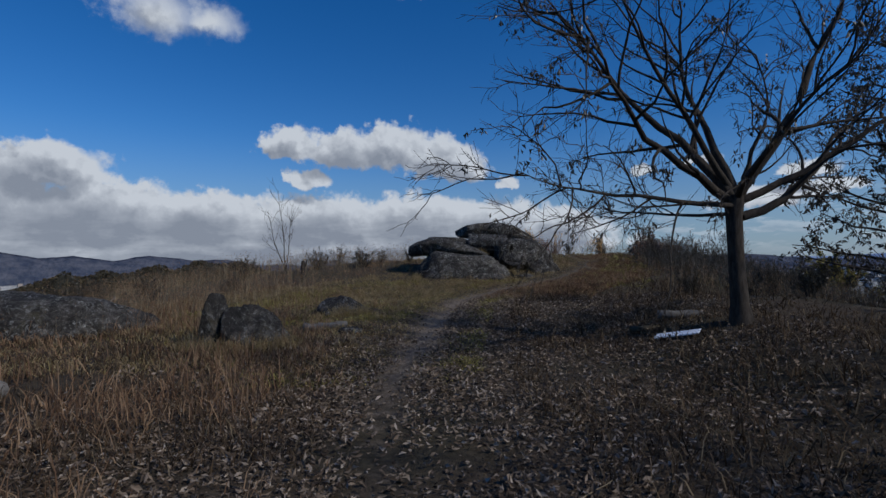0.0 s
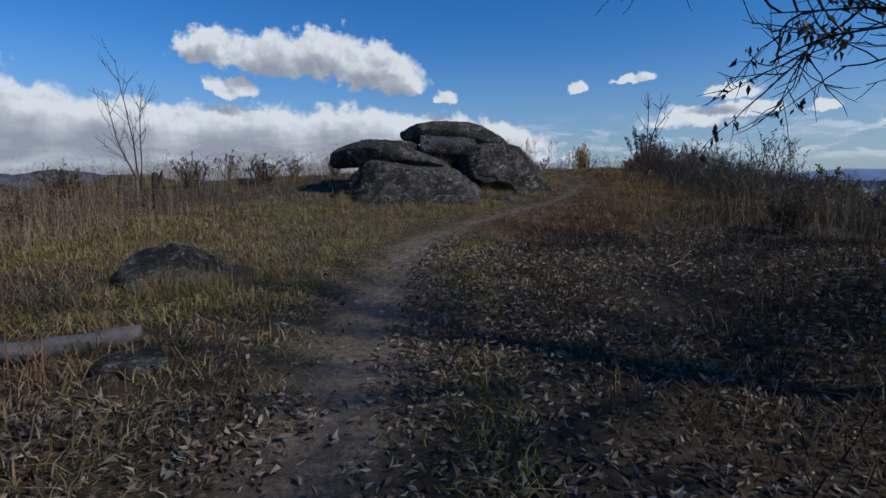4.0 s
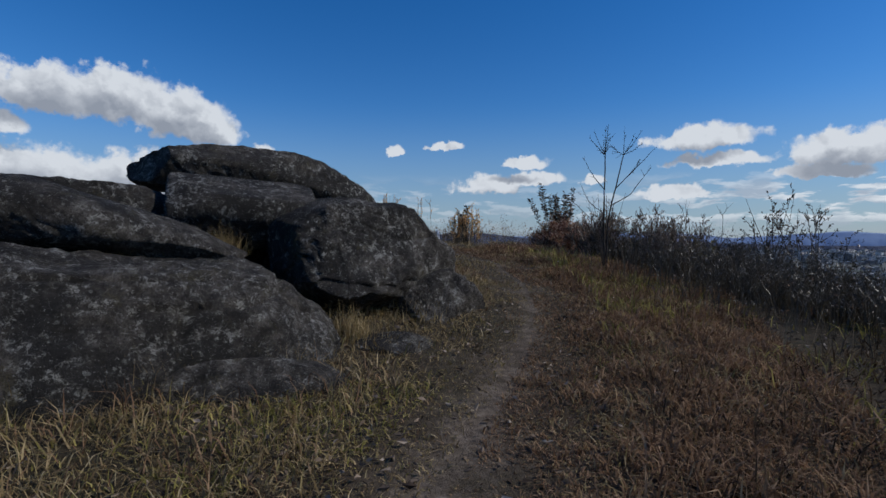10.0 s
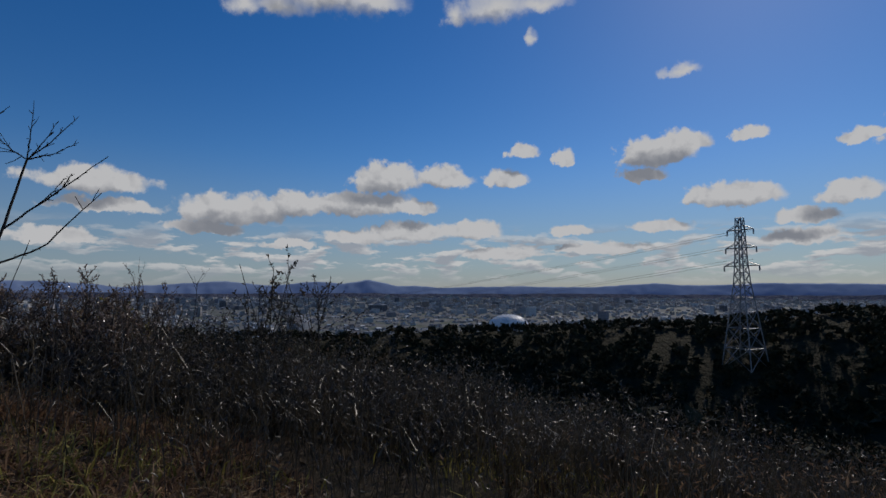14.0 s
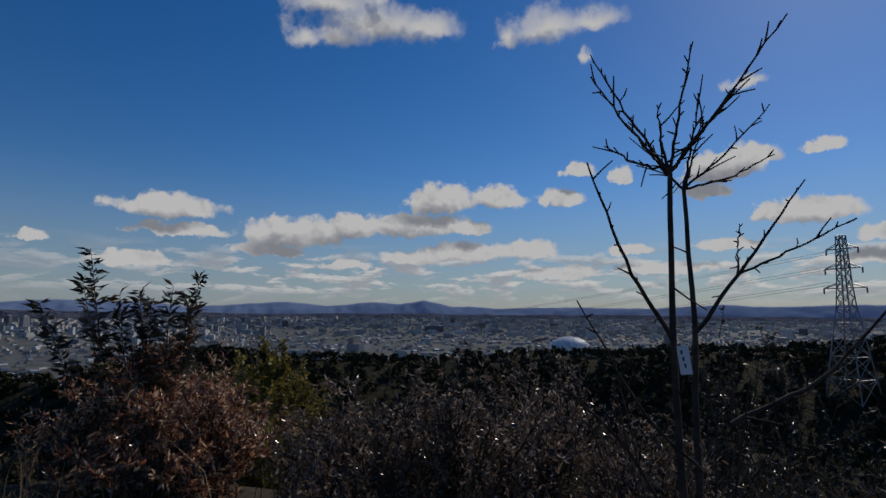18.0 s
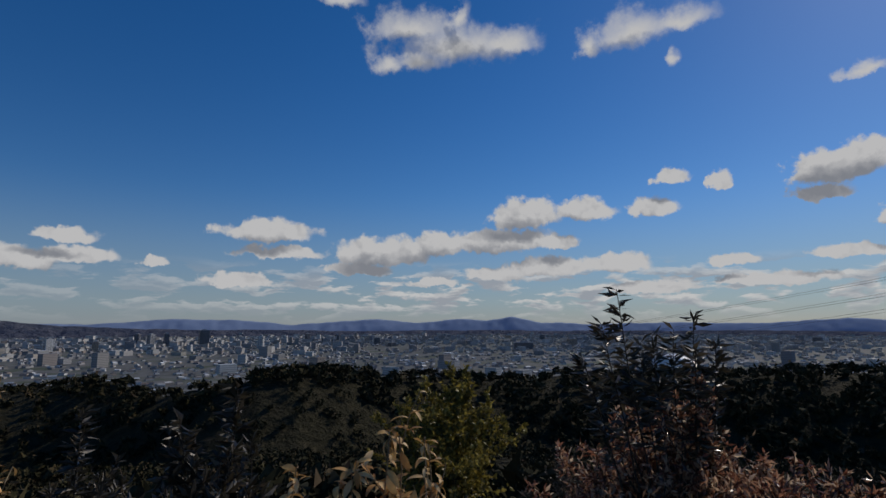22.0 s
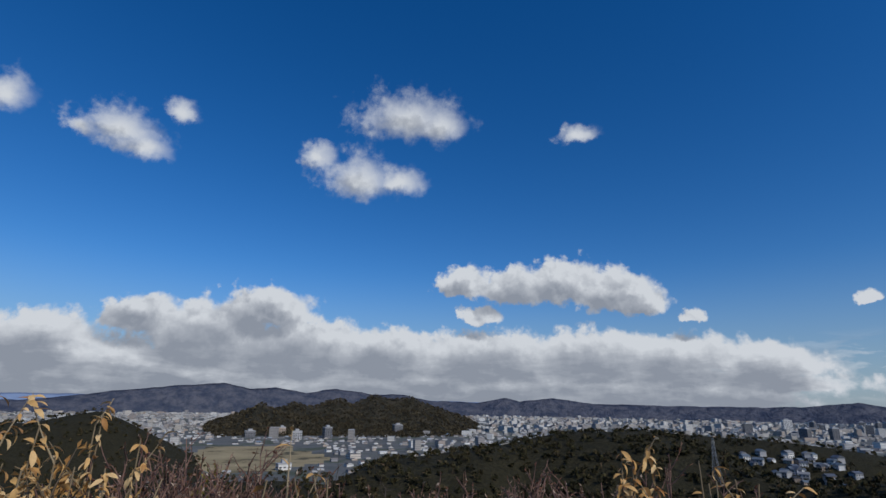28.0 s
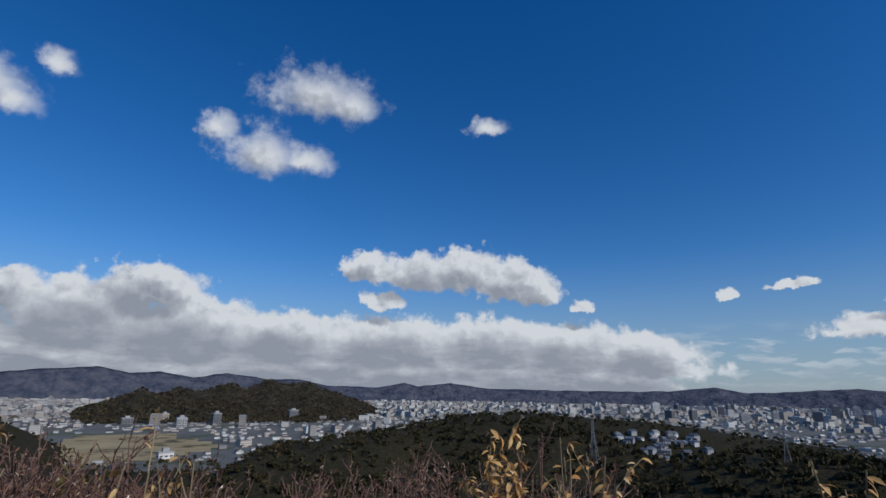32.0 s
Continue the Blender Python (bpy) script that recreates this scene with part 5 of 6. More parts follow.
tuft_at = [(1.2, 23.25), (0.2, 23.15), (2.3, 23.5), (3.3, 24.3), (3.0, 25.3), (4.2, 25.2), (2.6, 24.9), (5.5, 25.3), (-1.2, 23.6), (4.6, 24.9), (-5.4, 10.9), (-4.9, 10.7), (-4.4, 10.6), (-3.8, 10.7), (-3.3, 11.0), (-3.0, 14.9), (-2.4, 15.0), (0.9, 25.0), (-0.4, 25.0), (1.9, 25.6)]
for tx, ty in tuft_at:
    m_ = 420
    ax_, ay_ = tx + grng.normal(size=m_) * 0.16, ty + grng.normal(size=m_) * 0.13
    g = Geo()
    blades(g, ax_, ay_, ground(ax_, ay_) - 0.02 + (0.0 if (tx, ty) not in tuft_at[-3:] else 0.75), grng.uniform(0.2, 0.5, m_), np.full(m_, 0.003), np.clip(grng.normal(size=m_) * 0.35 + 0.6, 0.05, 1.4), grng)
    thing("grass_tuft", label="pale dry grass tuft growing against a boulder", category="grass", group="grass tufts by the boulders", data=g.mesh("grass_tuft", STRAW, False))


def litter(n, lo, hi, y0, y1, seed, thin_=0.0, size=(0.04, 0.105)):
    rng = np.random.default_rng(seed)
    y = rng.uniform(y0, y1, n)
    s = rng.uniform(0, 1, n)
    d = lo + (hi - lo) * s
    x = np.interp(y, [p[1] for p in PATH], [p[0] for p in PATH]) + np.sign(d) * np.abs(d) ** 1.2 / max(abs(lo), abs(hi)) ** 0.2
    ok = off_rocks(x, y) & (fractal(x / 1.7, y / 1.7, 3, seed) + rng.normal(size=n) * 0.12 > thin_) & (to_line(x, y, PATH) > rng.uniform(0, 0.55, n) * np.interp(y, [0, 4, 8], [0.1, 0.5, 1.0]))
    x, y = x[ok], y[ok]
    z = ground(x, y) + rng.uniform(0.0, 0.05, len(x))
    g = Geo()
    flat = rng.normal(size=(len(x), 3))
    flat[:, 2] *= 0.28
    leaves(g, np.stack([x, y, z], 1), rng.uniform(*size, len(x)), rng, flat, 0.42, 0.5)
    return g


for lo, hi, y0, y1, n, seed, thin_ in ((0.05, 7.5, -1, 19, 62000, 31, -0.18), (-5, 0.05, -1, 12, 30000, 32, -0.1), (-4, 6, 12, 26, 9000, 33, 0.05)):
    thing("fallen_leaves", label="curled brown and grey fallen leaves covering the ground", category="leaves", kind="stuff", data=litter(n, lo, hi, y0, y1, seed, thin_).mesh("fallen_leaves", LITTER, False))


# tall weeds along the edge of the hilltop
def weeds(name, count, place, h0, h1, label, seed, leafy_=6, mat=STALK):
    rng = np.random.default_rng(seed)
    x, y = place(rng, count)
    ok = off_rocks(x, y) & (to_line(x, y, PATH) > 1.1)
    x, y = x[ok], y[ok]
    z = ground(x, y)
    g, lf = Geo(), Geo()
    h = rng.uniform(h0, h1, len(x)) * (0.7 + 0.6 * np.clip(fractal(x / 1.6, y / 1.6, 2, seed) + 0.5, 0, 1))
    blades(g, x, y, z - 0.03, h, np.full(len(x), 0.0045), rng.uniform(0.03, 0.3, len(x)) * (2.4 if mat is DARKLEAF else 1.7), rng)
    n = len(x) * leafy_
    k_ = np.repeat(np.arange(len(x)), leafy_)
    s = rng.uniform(0.35, 0.98, n)
    at = np.stack([x[k_], y[k_], z[k_] + h[k_] * s * 0.97], 1) + rng.normal(size=(n, 3)) * (0.02, 0.02, 0.01)
    along = rng.normal(size=(n, 3))
    along[:, 2] = np.abs(along[:, 2]) * 0.6 + 0.5
    leaves(lf, at, rng.uniform(0.03, 0.09, n), rng, along, 0.22, 0.3)
    ob = thing(name, label=label, category="weeds", kind="stuff", data=g.mesh(name, mat, False))
    part("foliage", lf.mesh("foliage", RUSSET if mat is STALK else mat, False), ob, kind="stuff")


def strip(x0, y0, x1, y1, wide):
    def place(rng, n):
        s = rng.uniform(0, 1, n)
        return x0 + (x1 - x0) * s + rng.normal(size=n) * wide, y0 + (y1 - y0) * s + rng.normal(size=n) * wide
    return place


weeds("tall_weeds", 3400, strip(-15, 23, -1.0, 31.5, 1.7), 0.5, 1.25, "tall dry brown weeds along the edge of the hilltop", 41)
weeds("tall_weeds", 900, strip(-9, 14, -8, 24, 1.6), 0.4, 1.0, "tall dry brown weeds along the edge of the hilltop", 42)
weeds("silver_grass", 1500, strip(12.4, 29.5, 17.0, 20.0, 1.0), 0.7, 1.5, "stand of tall pale dry stalks on the edge of the slope", 43, 4)
weeds("silver_grass", 90, strip(5.0, 31.4, 9.5, 36, 0.7), 0.3, 0.6, "stand of tall pale dry stalks on the edge of the slope", 44, 4)
weeds("silver_grass", 700, strip(12, 18, 15, 8, 1.4), 0.6, 1.3, "stand of tall pale dry stalks behind the tree", 45, 4)
weeds("tall_weeds", 1800, strip(-15, 8, -14.0, 25, 1.4), 0.5, 1.2, "tall dry brown weeds along the edge of the hilltop", 47)
weeds("silver_grass", 900, strip(9.3, 20.5, 11.0, 13.0, 0.9), 0.6, 1.25, "stand of tall pale dry stalks behind the tree", 50, 5)
weeds("dry_weeds", 260, strip(9.2, 34.6, 11.2, 31.6, 0.45), 0.4, 1.0, "brown dry weeds beside the slope", 51, 7)
weeds("brush", 4200, strip(11.0, 26.0, 13.6, 15.5, 1.1), 0.55, 1.25, "dark tangled brush on the falling slope", 48, 7, DARKLEAF)
weeds("tall_weeds", 1300, strip(-13, 12, -5.5, 22.5, 1.6), 0.4, 1.0, "tall dry brown weeds along the edge of the hilltop", 49)
weeds("brush", 3600, strip(12.6, 27.5, 16.5, 17, 1.3), 0.8, 1.6, "dark tangled brush on the falling slope", 46, 8, DARKLEAF)
# ---- trees and shrubs ----
def leafy_tree(at, seed):
    """The leaning bare-limbed tree by the path, with a few withered leaves."""
    rng = np.random.default_rng(seed)
    ob = thing("tree", at, "nearly bare spreading tree with dark trunk and withered brown leaves", "tree")
    g = Geo()
    trunk = np.array([(0.05, 0, -0.25), (0.0, 0, 0.06), (-0.02, 0, 0.35), (-0.04, 0.01, 0.9), (-0.05, 0.02, 1.5), (-0.05, 0.03, 2.0), (-0.04, 0.03, 2.3), (0.02, 0.03, 2.6)])
    tube(g, trunk, [0.34, 0.225, 0.17, 0.15, 0.145, 0.15, 0.175, 0.12], 14)
    part("trunk", g.mesh("trunk", BARK), ob)
    twig, fol = Geo(), Geo()
    limbs = [((-0.06, 0.0, 2.30), (-0.92, -0.2, 0.36), 5.4, 0.105), ((-0.05, -0.03, 2.25), (-0.98, -0.2, 0.13), 5.4, 0.065), ((-0.1, 0.05, 2.6), (-0.8, -0.35, 0.62), 5.2, 0.08), ((-0.08, 0, 2.4), (-0.62, 0.1, 0.85), 5.6, 0.12), ((0.0, 0.03, 2.5), (-0.12, 0.2, 1.0), 5.4, 0.10), ((0.04, 0, 2.5), (0.42, -0.1, 1.0), 5.8, 0.12),
             ((0.08, 0, 2.05), (0.93, 0.1, 0.30), 4.8, 0.105), ((0.06, 0.0, 2.35), (0.85, -0.3, 0.62), 4.8, 0.09), ((0.0, -0.03, 2.4), (-0.2, -0.85, 0.65), 4.2, 0.07), ((-0.02, 0.02, 2.1), (-0.8, 0.6, 0.0), 3.4, 0.045), ((0.1, 0.05, 2.4), (0.4, 0.85, 0.7), 4.2, 0.075)]
    for p, d, length, rad in limbs:
        pts = branch(rng, p, d, length, 0.135, 0.014, 11)
        g = Geo()
        tube(g, pts, rad * 0.9 * np.linspace(1, 0.16, 12) ** 1.25, 8)
        for q, e, s in fork_off(rng, pts, 11, 0.75, 0.15):
            sub = branch(rng, q, e, length * rng.uniform(0.32, 0.55) * (1.15 - s * 0.5), 0.15, 0.02, 7)
            tube(g, sub, np.linspace(rad * (0.42 - 0.22 * s), 0.007, 8), 5)
            for q2, e2, s2 in fork_off(rng, sub, 7, 0.75, 0.2):
                sh = branch(rng, q2, e2, rng.uniform(0.35, 0.95), 0.17, 0.03, 5)
                tube(twig, sh, np.linspace(0.008, 0.0035, 6), 3)
                for q3, e3, s3 in fork_off(rng, sh, 4, 0.7, 0.2):
                    tip = branch(rng, q3, e3, rng.uniform(0.12, 0.38), 0.2, 0.03, 3)
                    tube(twig, tip, [0.005, 0.004, 0.0035, 0.0025], 3)
                if rng.uniform() < 0.30:
                    m_ = rng.integers(6, 16)
                    spots = sh[rng.integers(3, 6, m_)] + rng.normal(size=(m_, 3)) * 0.05
                    leaves(fol, spots, rng.uniform(0.065, 0.13, m_), rng, np.tile((0, 0, -1.0), (m_, 1)), 0.38, 0.6)
        part("limb", g.mesh("limb", BARK), ob)
    part("twigwork", twig.mesh("twigwork", TWIG), ob, kind="stuff")
    part("withered_leaves", fol.mesh("withered_leaves", DARKLEAF, False), ob, "withered dark brown leaves", "stuff")
    return ob


tree_by_path = leafy_tree((5.72, 9.97, float(ground(5.72, 9.97))), 4)
# unseen copy behind the start of the walk, added to shade the ground there
copy_thing(tree_by_path, pose(10.2, -1.2, float(ground(10.2, -1.2)) - 0.1, 0, 0, 145))


def sapling(name, at, height, stems, seed, label, spread=0.35, shoots=8, rad=0.02, group=""):
    rng = np.random.default_rng(seed)
    ob = thing(name, at, label, "sapling", group)
    twig = Geo()
    for _ in range(stems):
        g = Geo()
        d = np.array([rng.normal() * spread, rng.normal() * spread, 1.0])
        pts = branch(rng, (rng.normal() * 0.05, rng.normal() * 0.05, -0.1), d, height * rng.uniform(0.75, 1.0), 0.07, 0.05, 9)
        tube(g, pts, np.linspace(rad, rad * 0.2, 10), 5)
        part("stem", g.mesh("stem", TWIG), ob)
        for q, e, s in fork_off(rng, pts, shoots, 0.6, 0.3):
            sh = branch(rng, q, e, height * rng.uniform(0.12, 0.34) * (1.2 - s * 0.6), 0.12, 0.08, 5)
            tube(twig, sh, np.linspace(rad * 0.4, rad * 0.12, 6), 3)
            for q2, e2, s2 in fork_off(rng, sh, 2, 0.6, 0.3):
                t_ = branch(rng, q2, e2, height * rng.uniform(0.05, 0.13), 0.15, 0.05, 3)
                tube(twig, t_, np.linspace(rad * 0.22, rad * 0.1, 4), 3)
    part("twigwork", twig.mesh("twigwork", TWIG), ob, kind="stuff")
    return ob


def on_ground(x, y, drop=0.0):
    return (x, y, float(ground(x, y)) - drop)


sapling("bare_sapling", on_ground(-8.2, 26.7), 4.3, 3, 3, "leafless slender sapling on the edge of the hilltop", 0.22, 11, 0.03)
sapling("bare_sapling", on_ground(13.9, 27.1), 2.6, 3, 5, "leafless thin sapling among dark brush", 0.2, 7, 0.014)
sapling("bare_sapling", on_ground(15.2, 26.2), 2.4, 2, 6, "leafless thin sapling among dark brush", 0.2, 7, 0.012)
sapling("bare_sapling", on_ground(5.65, 37.14), 1.93 - float(ground(5.65, 37.14)), 3, 8, "leafless grey sapling below the summit", 0.3, 8, 0.012)
sapling("bare_sapling", on_ground(6.36, 36.87), 1.94 - float(ground(6.36, 36.87)), 3, 9, "leafless reddish sapling below the summit", 0.35, 10, 0.010)
sapling("bare_sapling", on_ground(6.93, 36.79), 1.95 - float(ground(6.93, 36.79)), 4, 10, "leafless reddish sapling below the summit", 0.35, 10, 0.010)

# the young two-stemmed tree that the walk goes past
rng = np.random.default_rng(77)
young = thing("young_tree", on_ground(10.2, 27.25), "leafless young tree with two straight stems and a name tag", "tree")
z0 = young.location.z


def local(*p):
    return np.array(p) - np.array(young.location)


def shoot(pts, r0, r1, name="branch", knobs=True):
    pts = np.array(pts)
    t_ = np.linspace(0, 1, len(pts))
    fine_t = np.linspace(0, 1, 14)
    line = np.stack([np.interp(fine_t, t_, pts[:, c_]) for c_ in range(3)], 1)
    line[1:-1] += rng.normal(size=(12, 3)) * 0.0035
    g = Geo()
    tube(g, line, np.linspace(r0, r1, 14), 6)
    if knobs:
        for i_ in range(2, 13, 1):
            d = rng.normal(size=3) * 0.6 + (line[i_ + 1] - line[i_]) / np.linalg.norm(line[i_ + 1] - line[i_])
            length = rng.uniform(0.015, 0.06) if rng.uniform() < 0.75 else rng.uniform(0.08, 0.2)
            tube(g, branch(rng, line[i_], d, length, 0.1, 0.02, 2), [0.005, 0.004, 0.003], 4)
    part(name, g.mesh(name, TWIG), young)


arm, f1, arm2, f2 = local(10.22, 27.28, 1.87), local(10.21, 27.26, 2.68), local(10.4, 27.12, 1.9), local(10.6, 27.08, 2.68)
root = np.array([0, 0, -0.1])
shoot([root, local(10.2, 27.27, 1.2), arm, f1], 0.022, 0.012, "stem")
shoot([root + (0.03, -0.03, 0), local(10.24, 27.2, 1.1), arm2, f2], 0.021, 0.011, "stem")
for tip in ((9.9, 26.84, 3.28), (10.13, 27.15, 3.3), (10.2, 27.62, 3.3), (10.08, 27.64, 3.13), (10.2, 27.31, 3.02), (10.1, 26.98, 3.04), (10.3, 27.55, 2.85)):
    shoot([f1, (f1 + local(*tip)) / 2 + (0, 0.01, -0.02), local(*tip)], 0.0085, 0.003)
for tip in ((10.66, 26.58, 3.17), (10.67, 26.57, 2.88), (10.78, 26.9, 3.16), (10.54, 26.99, 3.21), (10.45, 27.35, 2.95)):
    shoot([f2, (f2 + local(*tip)) / 2 + (0, 0, -0.03), local(*tip)], 0.008, 0.003)
shoot([arm, local(10.08, 27.5, 2.2), local(9.92, 27.69, 2.66)], 0.012, 0.004)
shoot([arm2, local(10.6, 26.75, 2.3), local(10.83, 26.34, 2.77)], 0.012, 0.004)
shoot([local(10.55, 26.85, 2.2), local(10.5, 26.6, 2.32), local(10.35, 26.37, 2.46)], 0.008, 0.003)
shoot([local(10.55, 26.85, 2.2), local(10.65, 26.8, 2.35), local(10.73, 26.75, 2.5)], 0.006, 0.003)
shoot([local(10.2, 27.05, 1.5), local(10.3, 26.6, 1.7), local(10.35, 26.05, 2.26)], 0.012, 0.004)
shoot([local(10.15, 27.2, 1.3), local(9.95, 27.5, 1.6), local(9.9, 27.75, 2.05)], 0.009, 0.003)
shoot([local(10.1, 27.3, 1.0), local(9.7, 27.6, 1.5), local(9.5, 27.9, 1.8)], 0.008, 0.003)
for q in ((0.3, 0.25), (-0.2, 0.35), (0.35, -0.3), (0.1, 0.5), (-0.35, -0.15)):
    shoot([root, (q[0] * 0.4, q[1] * 0.4, 0.7), (q[0], q[1], 1.35 + rng.uniform(0, 0.4))], 0.009, 0.003)
g = Geo()
solid(g, 0.05, 0.006, 0.13)
tag = part("name_tag", g.mesh("name_tag", BOARD, False), young, "small white plastic name tag")
tag.location = local(10.17, 27.24, 1.72)
tag.rotation_euler = (0, 0.1, radians(75))
g = Geo()
for k_ in range(3):
    solid(g, 0.008, 0.008, 0.02, 0.03 + 0.03 * k_, 0.004 * k_)
mark = part("lettering", g.mesh("lettering", PANE, False), tag, "dark unreadable marks")


def shrub(name, at, height, spread, stems, shoots, per, leaf, mat, seed, label, narrow=0.4, spikes=(), group="", wood=TWIG, round_=0.5):
    """A bush: stems, side shoots and leaves; spikes are tall leafy tips at given offsets."""
    rng = np.random.default_rng(seed)
    ob = thing(name, at, label, "shrub", group)
    st, fol, shoot_leaves = Geo(), Geo(), Geo()

    def dress(pts, n, lo=0.3):
        i_ = rng.uniform(lo, 1, n) * (len(pts) - 1)
        k_ = np.minimum(i_.astype(int), len(pts) - 2)
        p = pts[k_] + (pts[k_ + 1] - pts[k_]) * (i_ - k_)[:, None]
        d = pts[k_ + 1] - pts[k_]
        d = d / np.linalg.norm(d, axis=1)[:, None]
        leaves(fol, p, rng.uniform(leaf * 0.6, leaf * 1.25, n), rng, d * 0.6 + rng.normal(size=(n, 3)) * 0.5, narrow, 0.4)

    for _ in range(stems):
        a0, tilt = rng.uniform(0, 2 * math.pi), rng.uniform(0, 1) ** 0.7 * spread / height
        d = np.array([math.cos(a0) * tilt, math.sin(a0) * tilt, 1.0])
        pts = branch(rng, (rng.normal() * 0.08 * spread, rng.normal() * 0.08 * spread, -0.1), d, height * rng.uniform(0.75, 1.05) * (1 - round_ * 0.45 * tilt), 0.09, 0.02, 7)
        tube(st, pts, np.linspace(0.014, 0.004, 8), 4)
        dress(pts, per, 0.4)
        for q, e, s in fork_off(rng, pts, shoots, 0.7, 0.2):
            sh = branch(rng, q, e, height * rng.uniform(0.15, 0.4) * (1.15 - 0.8 * s), 0.13, 0.04, 4)
            tube(st, sh, np.linspace(0.006, 0.0025, 5), 3)
            dress(sh, per, 0.15)
    for sx, sy, sz in spikes:
        pts = branch(rng, (sx * 0.6, sy * 0.6, sz * 0.35), (sx * 0.4, sy * 0.4, sz * 0.65), sz * 0.67, 0.03, 0.0, 7)
        pts += (np.array([sx, sy, sz]) - pts[-1])[None] * np.linspace(0, 1, 8)[:, None]
        tube(st, pts, np.linspace(0.008, 0.003, 8), 4)
        n = 110
        i_ = rng.uniform(0.3, 1, n) * 7
        k_ = np.minimum(i_.astype(int), 6)
        p = pts[k_] + (pts[k_ + 1] - pts[k_]) * (i_ - k_)[:, None]
        out = rng.normal(size=(n, 3))
        out[:, 2] = 0.25
        leaves(shoot_leaves, p, rng.uniform(0.09, 0.17, n), rng, out, 0.26, 0.4)
    part("branchwork", st.mesh("branchwork", wood), ob, kind="stuff")
    part("foliage", fol.mesh("foliage", mat, False), ob, kind="stuff")
    if spikes:
        part("shoot_leaves", shoot_leaves.mesh("shoot_leaves", DARKLEAF, False), ob, "long dark leaves on upright shoots", "stuff")
    return ob


def spike(ob_at, *tips):
    return [(t_[0] - ob_at[0], t_[1] - ob_at[1], t_[2] - ob_at[2]) for t_ in tips]


base = on_ground(12.7, 31.7)
shrub("russet_shrub", base, 1.65, 2.3, 105, 15, 20, 0.075, REDLEAF, 3, "dense shrub with russet withered leaves and tall leafy shoots", 0.3, spike(base, (12.13, 32.17, 2.58), (12.93, 31.51, 2.37), (12.5, 31.9, 2.2), (12.35, 32.0, 2.15), (11.9, 32.45, 2.05), (12.2, 32.3, 2.3), (12.75, 31.7, 2.25), (12.3, 31.6, 2.1), (12.6, 31.4, 2.15)))
base = on_ground(11.9, 30.9)
shrub("russet_shrub", base, 1.15, 1.3, 56, 13, 18, 0.07, REDLEAF, 7, "low shrub with russet withered leaves beside the path", 0.3)
base = on_ground(10.7, 34.7)
shrub("weedy_shrub", base, 1.3, 0.7, 20, 7, 9, 0.10, DARKLEAF, 4, "small dark leafy shrub on the edge of the slope", 0.3, spike(base, (10.67, 34.6, 1.9), (10.5, 34.9, 1.7)))
base = on_ground(11.2, 36.6)
shrub("weedy_shrub", base, 1.3, 0.7, 18, 7, 9, 0.10, DARKLEAF, 5, "small dark leafy shrub on the edge of the slope", 0.3, spike(base, (11.1, 36.5, 1.6)))
for q, (x_, y_, hh, sp, stems_, sd) in enumerate(((15.4, 28.2, 1.8, 1.6, 22, 11), (14.2, 25.8, 1.7, 1.4, 20, 12), (17.7, 27.3, 2.2, 1.6, 22, 13), (16.6, 30.0, 1.9, 1.5, 20, 14), (13.2, 28.6, 1.15, 1.1, 18, 15), (18.5, 24.6, 2.3, 1.7, 20, 16), (15.6, 22.8, 1.6, 1.5, 20, 17), (20.5, 29.5, 2.2, 1.7, 20, 18), (19.5, 33, 2.0, 1.6, 18, 19), (12.4, 24.2, 1.0, 1.1, 16, 20), (12.3, 29.2, 1.0, 1.0, 16, 21), (11.9, 27.9, 0.95, 0.9, 14, 22), (12.0, 26.0, 0.9, 0.9, 14, 28))):
    shrub("dark_shrub", on_ground(x_, y_), hh, sp, stems_, 9, 14, 0.05, DARKLEAF, sd, "twiggy shrub with small glossy dark leaves", 0.55, group="dark shrubs on the slope")
for x_, y_, top_, sp, sd in ((11.6, 29.2, 1.55, 1.0, 201), (11.55, 28.5, 1.75, 0.9, 202), (12.6, 29.7, 1.2, 1.2, 203), (12.4, 28.0, 1.65, 1.1, 204), (11.9, 27.1, 1.3, 0.9, 205), (13.3, 27.6, 1.6, 1.1, 206)):
    shrub("glossy_shrub", on_ground(x_, y_), top_ - float(ground(x_, y_)), sp, 34, 12, 15, 0.05, GLINT, sd, "twiggy shrub with small leaves glinting in the sun", 0.34, group="glinting shrubs beside the path")
for x_, y_, top_, sp, sd in ((11.4, 26.3, 0.75, 0.8, 211), (12.4, 25.6, 0.8, 0.9, 212), (12.6, 23.6, 0.4, 1.0, 213), (13.6, 24.2, 0.5, 1.0, 214), (12.9, 22.2, 0.2, 1.0, 215), (14.1, 22.7, 0.3, 1.0, 216), (11.7, 24.7, 0.5, 0.9, 217), (13.5, 26.2, 0.95, 1.0, 218), (12.0, 22.9, 0.2, 0.9, 219)):
    shrub("dark_shrub", on_ground(x_, y_), max(0.7, top_ - float(ground(x_, y_))), sp, 20, 9, 11, 0.055, DARKLEAF, sd, "twiggy shrub with small glossy dark leaves", 0.5, group="dark shrubs on the slope")
for x_, y_, top_, sd in ((13.9, 25.8, 1.9, 221), (14.3, 24.9, 1.75, 222)):
    shrub("leafy_shrub", on_ground(x_, y_), top_ - float(ground(x_, y_)), 0.6, 11, 7, 10, 0.065, DARKLEAF, sd, "upright dark leafy shrub among bare twigs", 0.5)
shrub("leafy_shrub", on_ground(14.0, 26.9), 1.9, 0.7, 10, 7, 9, 0.06, DARKLEAF, 23, "upright dark leafy shrub among bare twigs", 0.5)
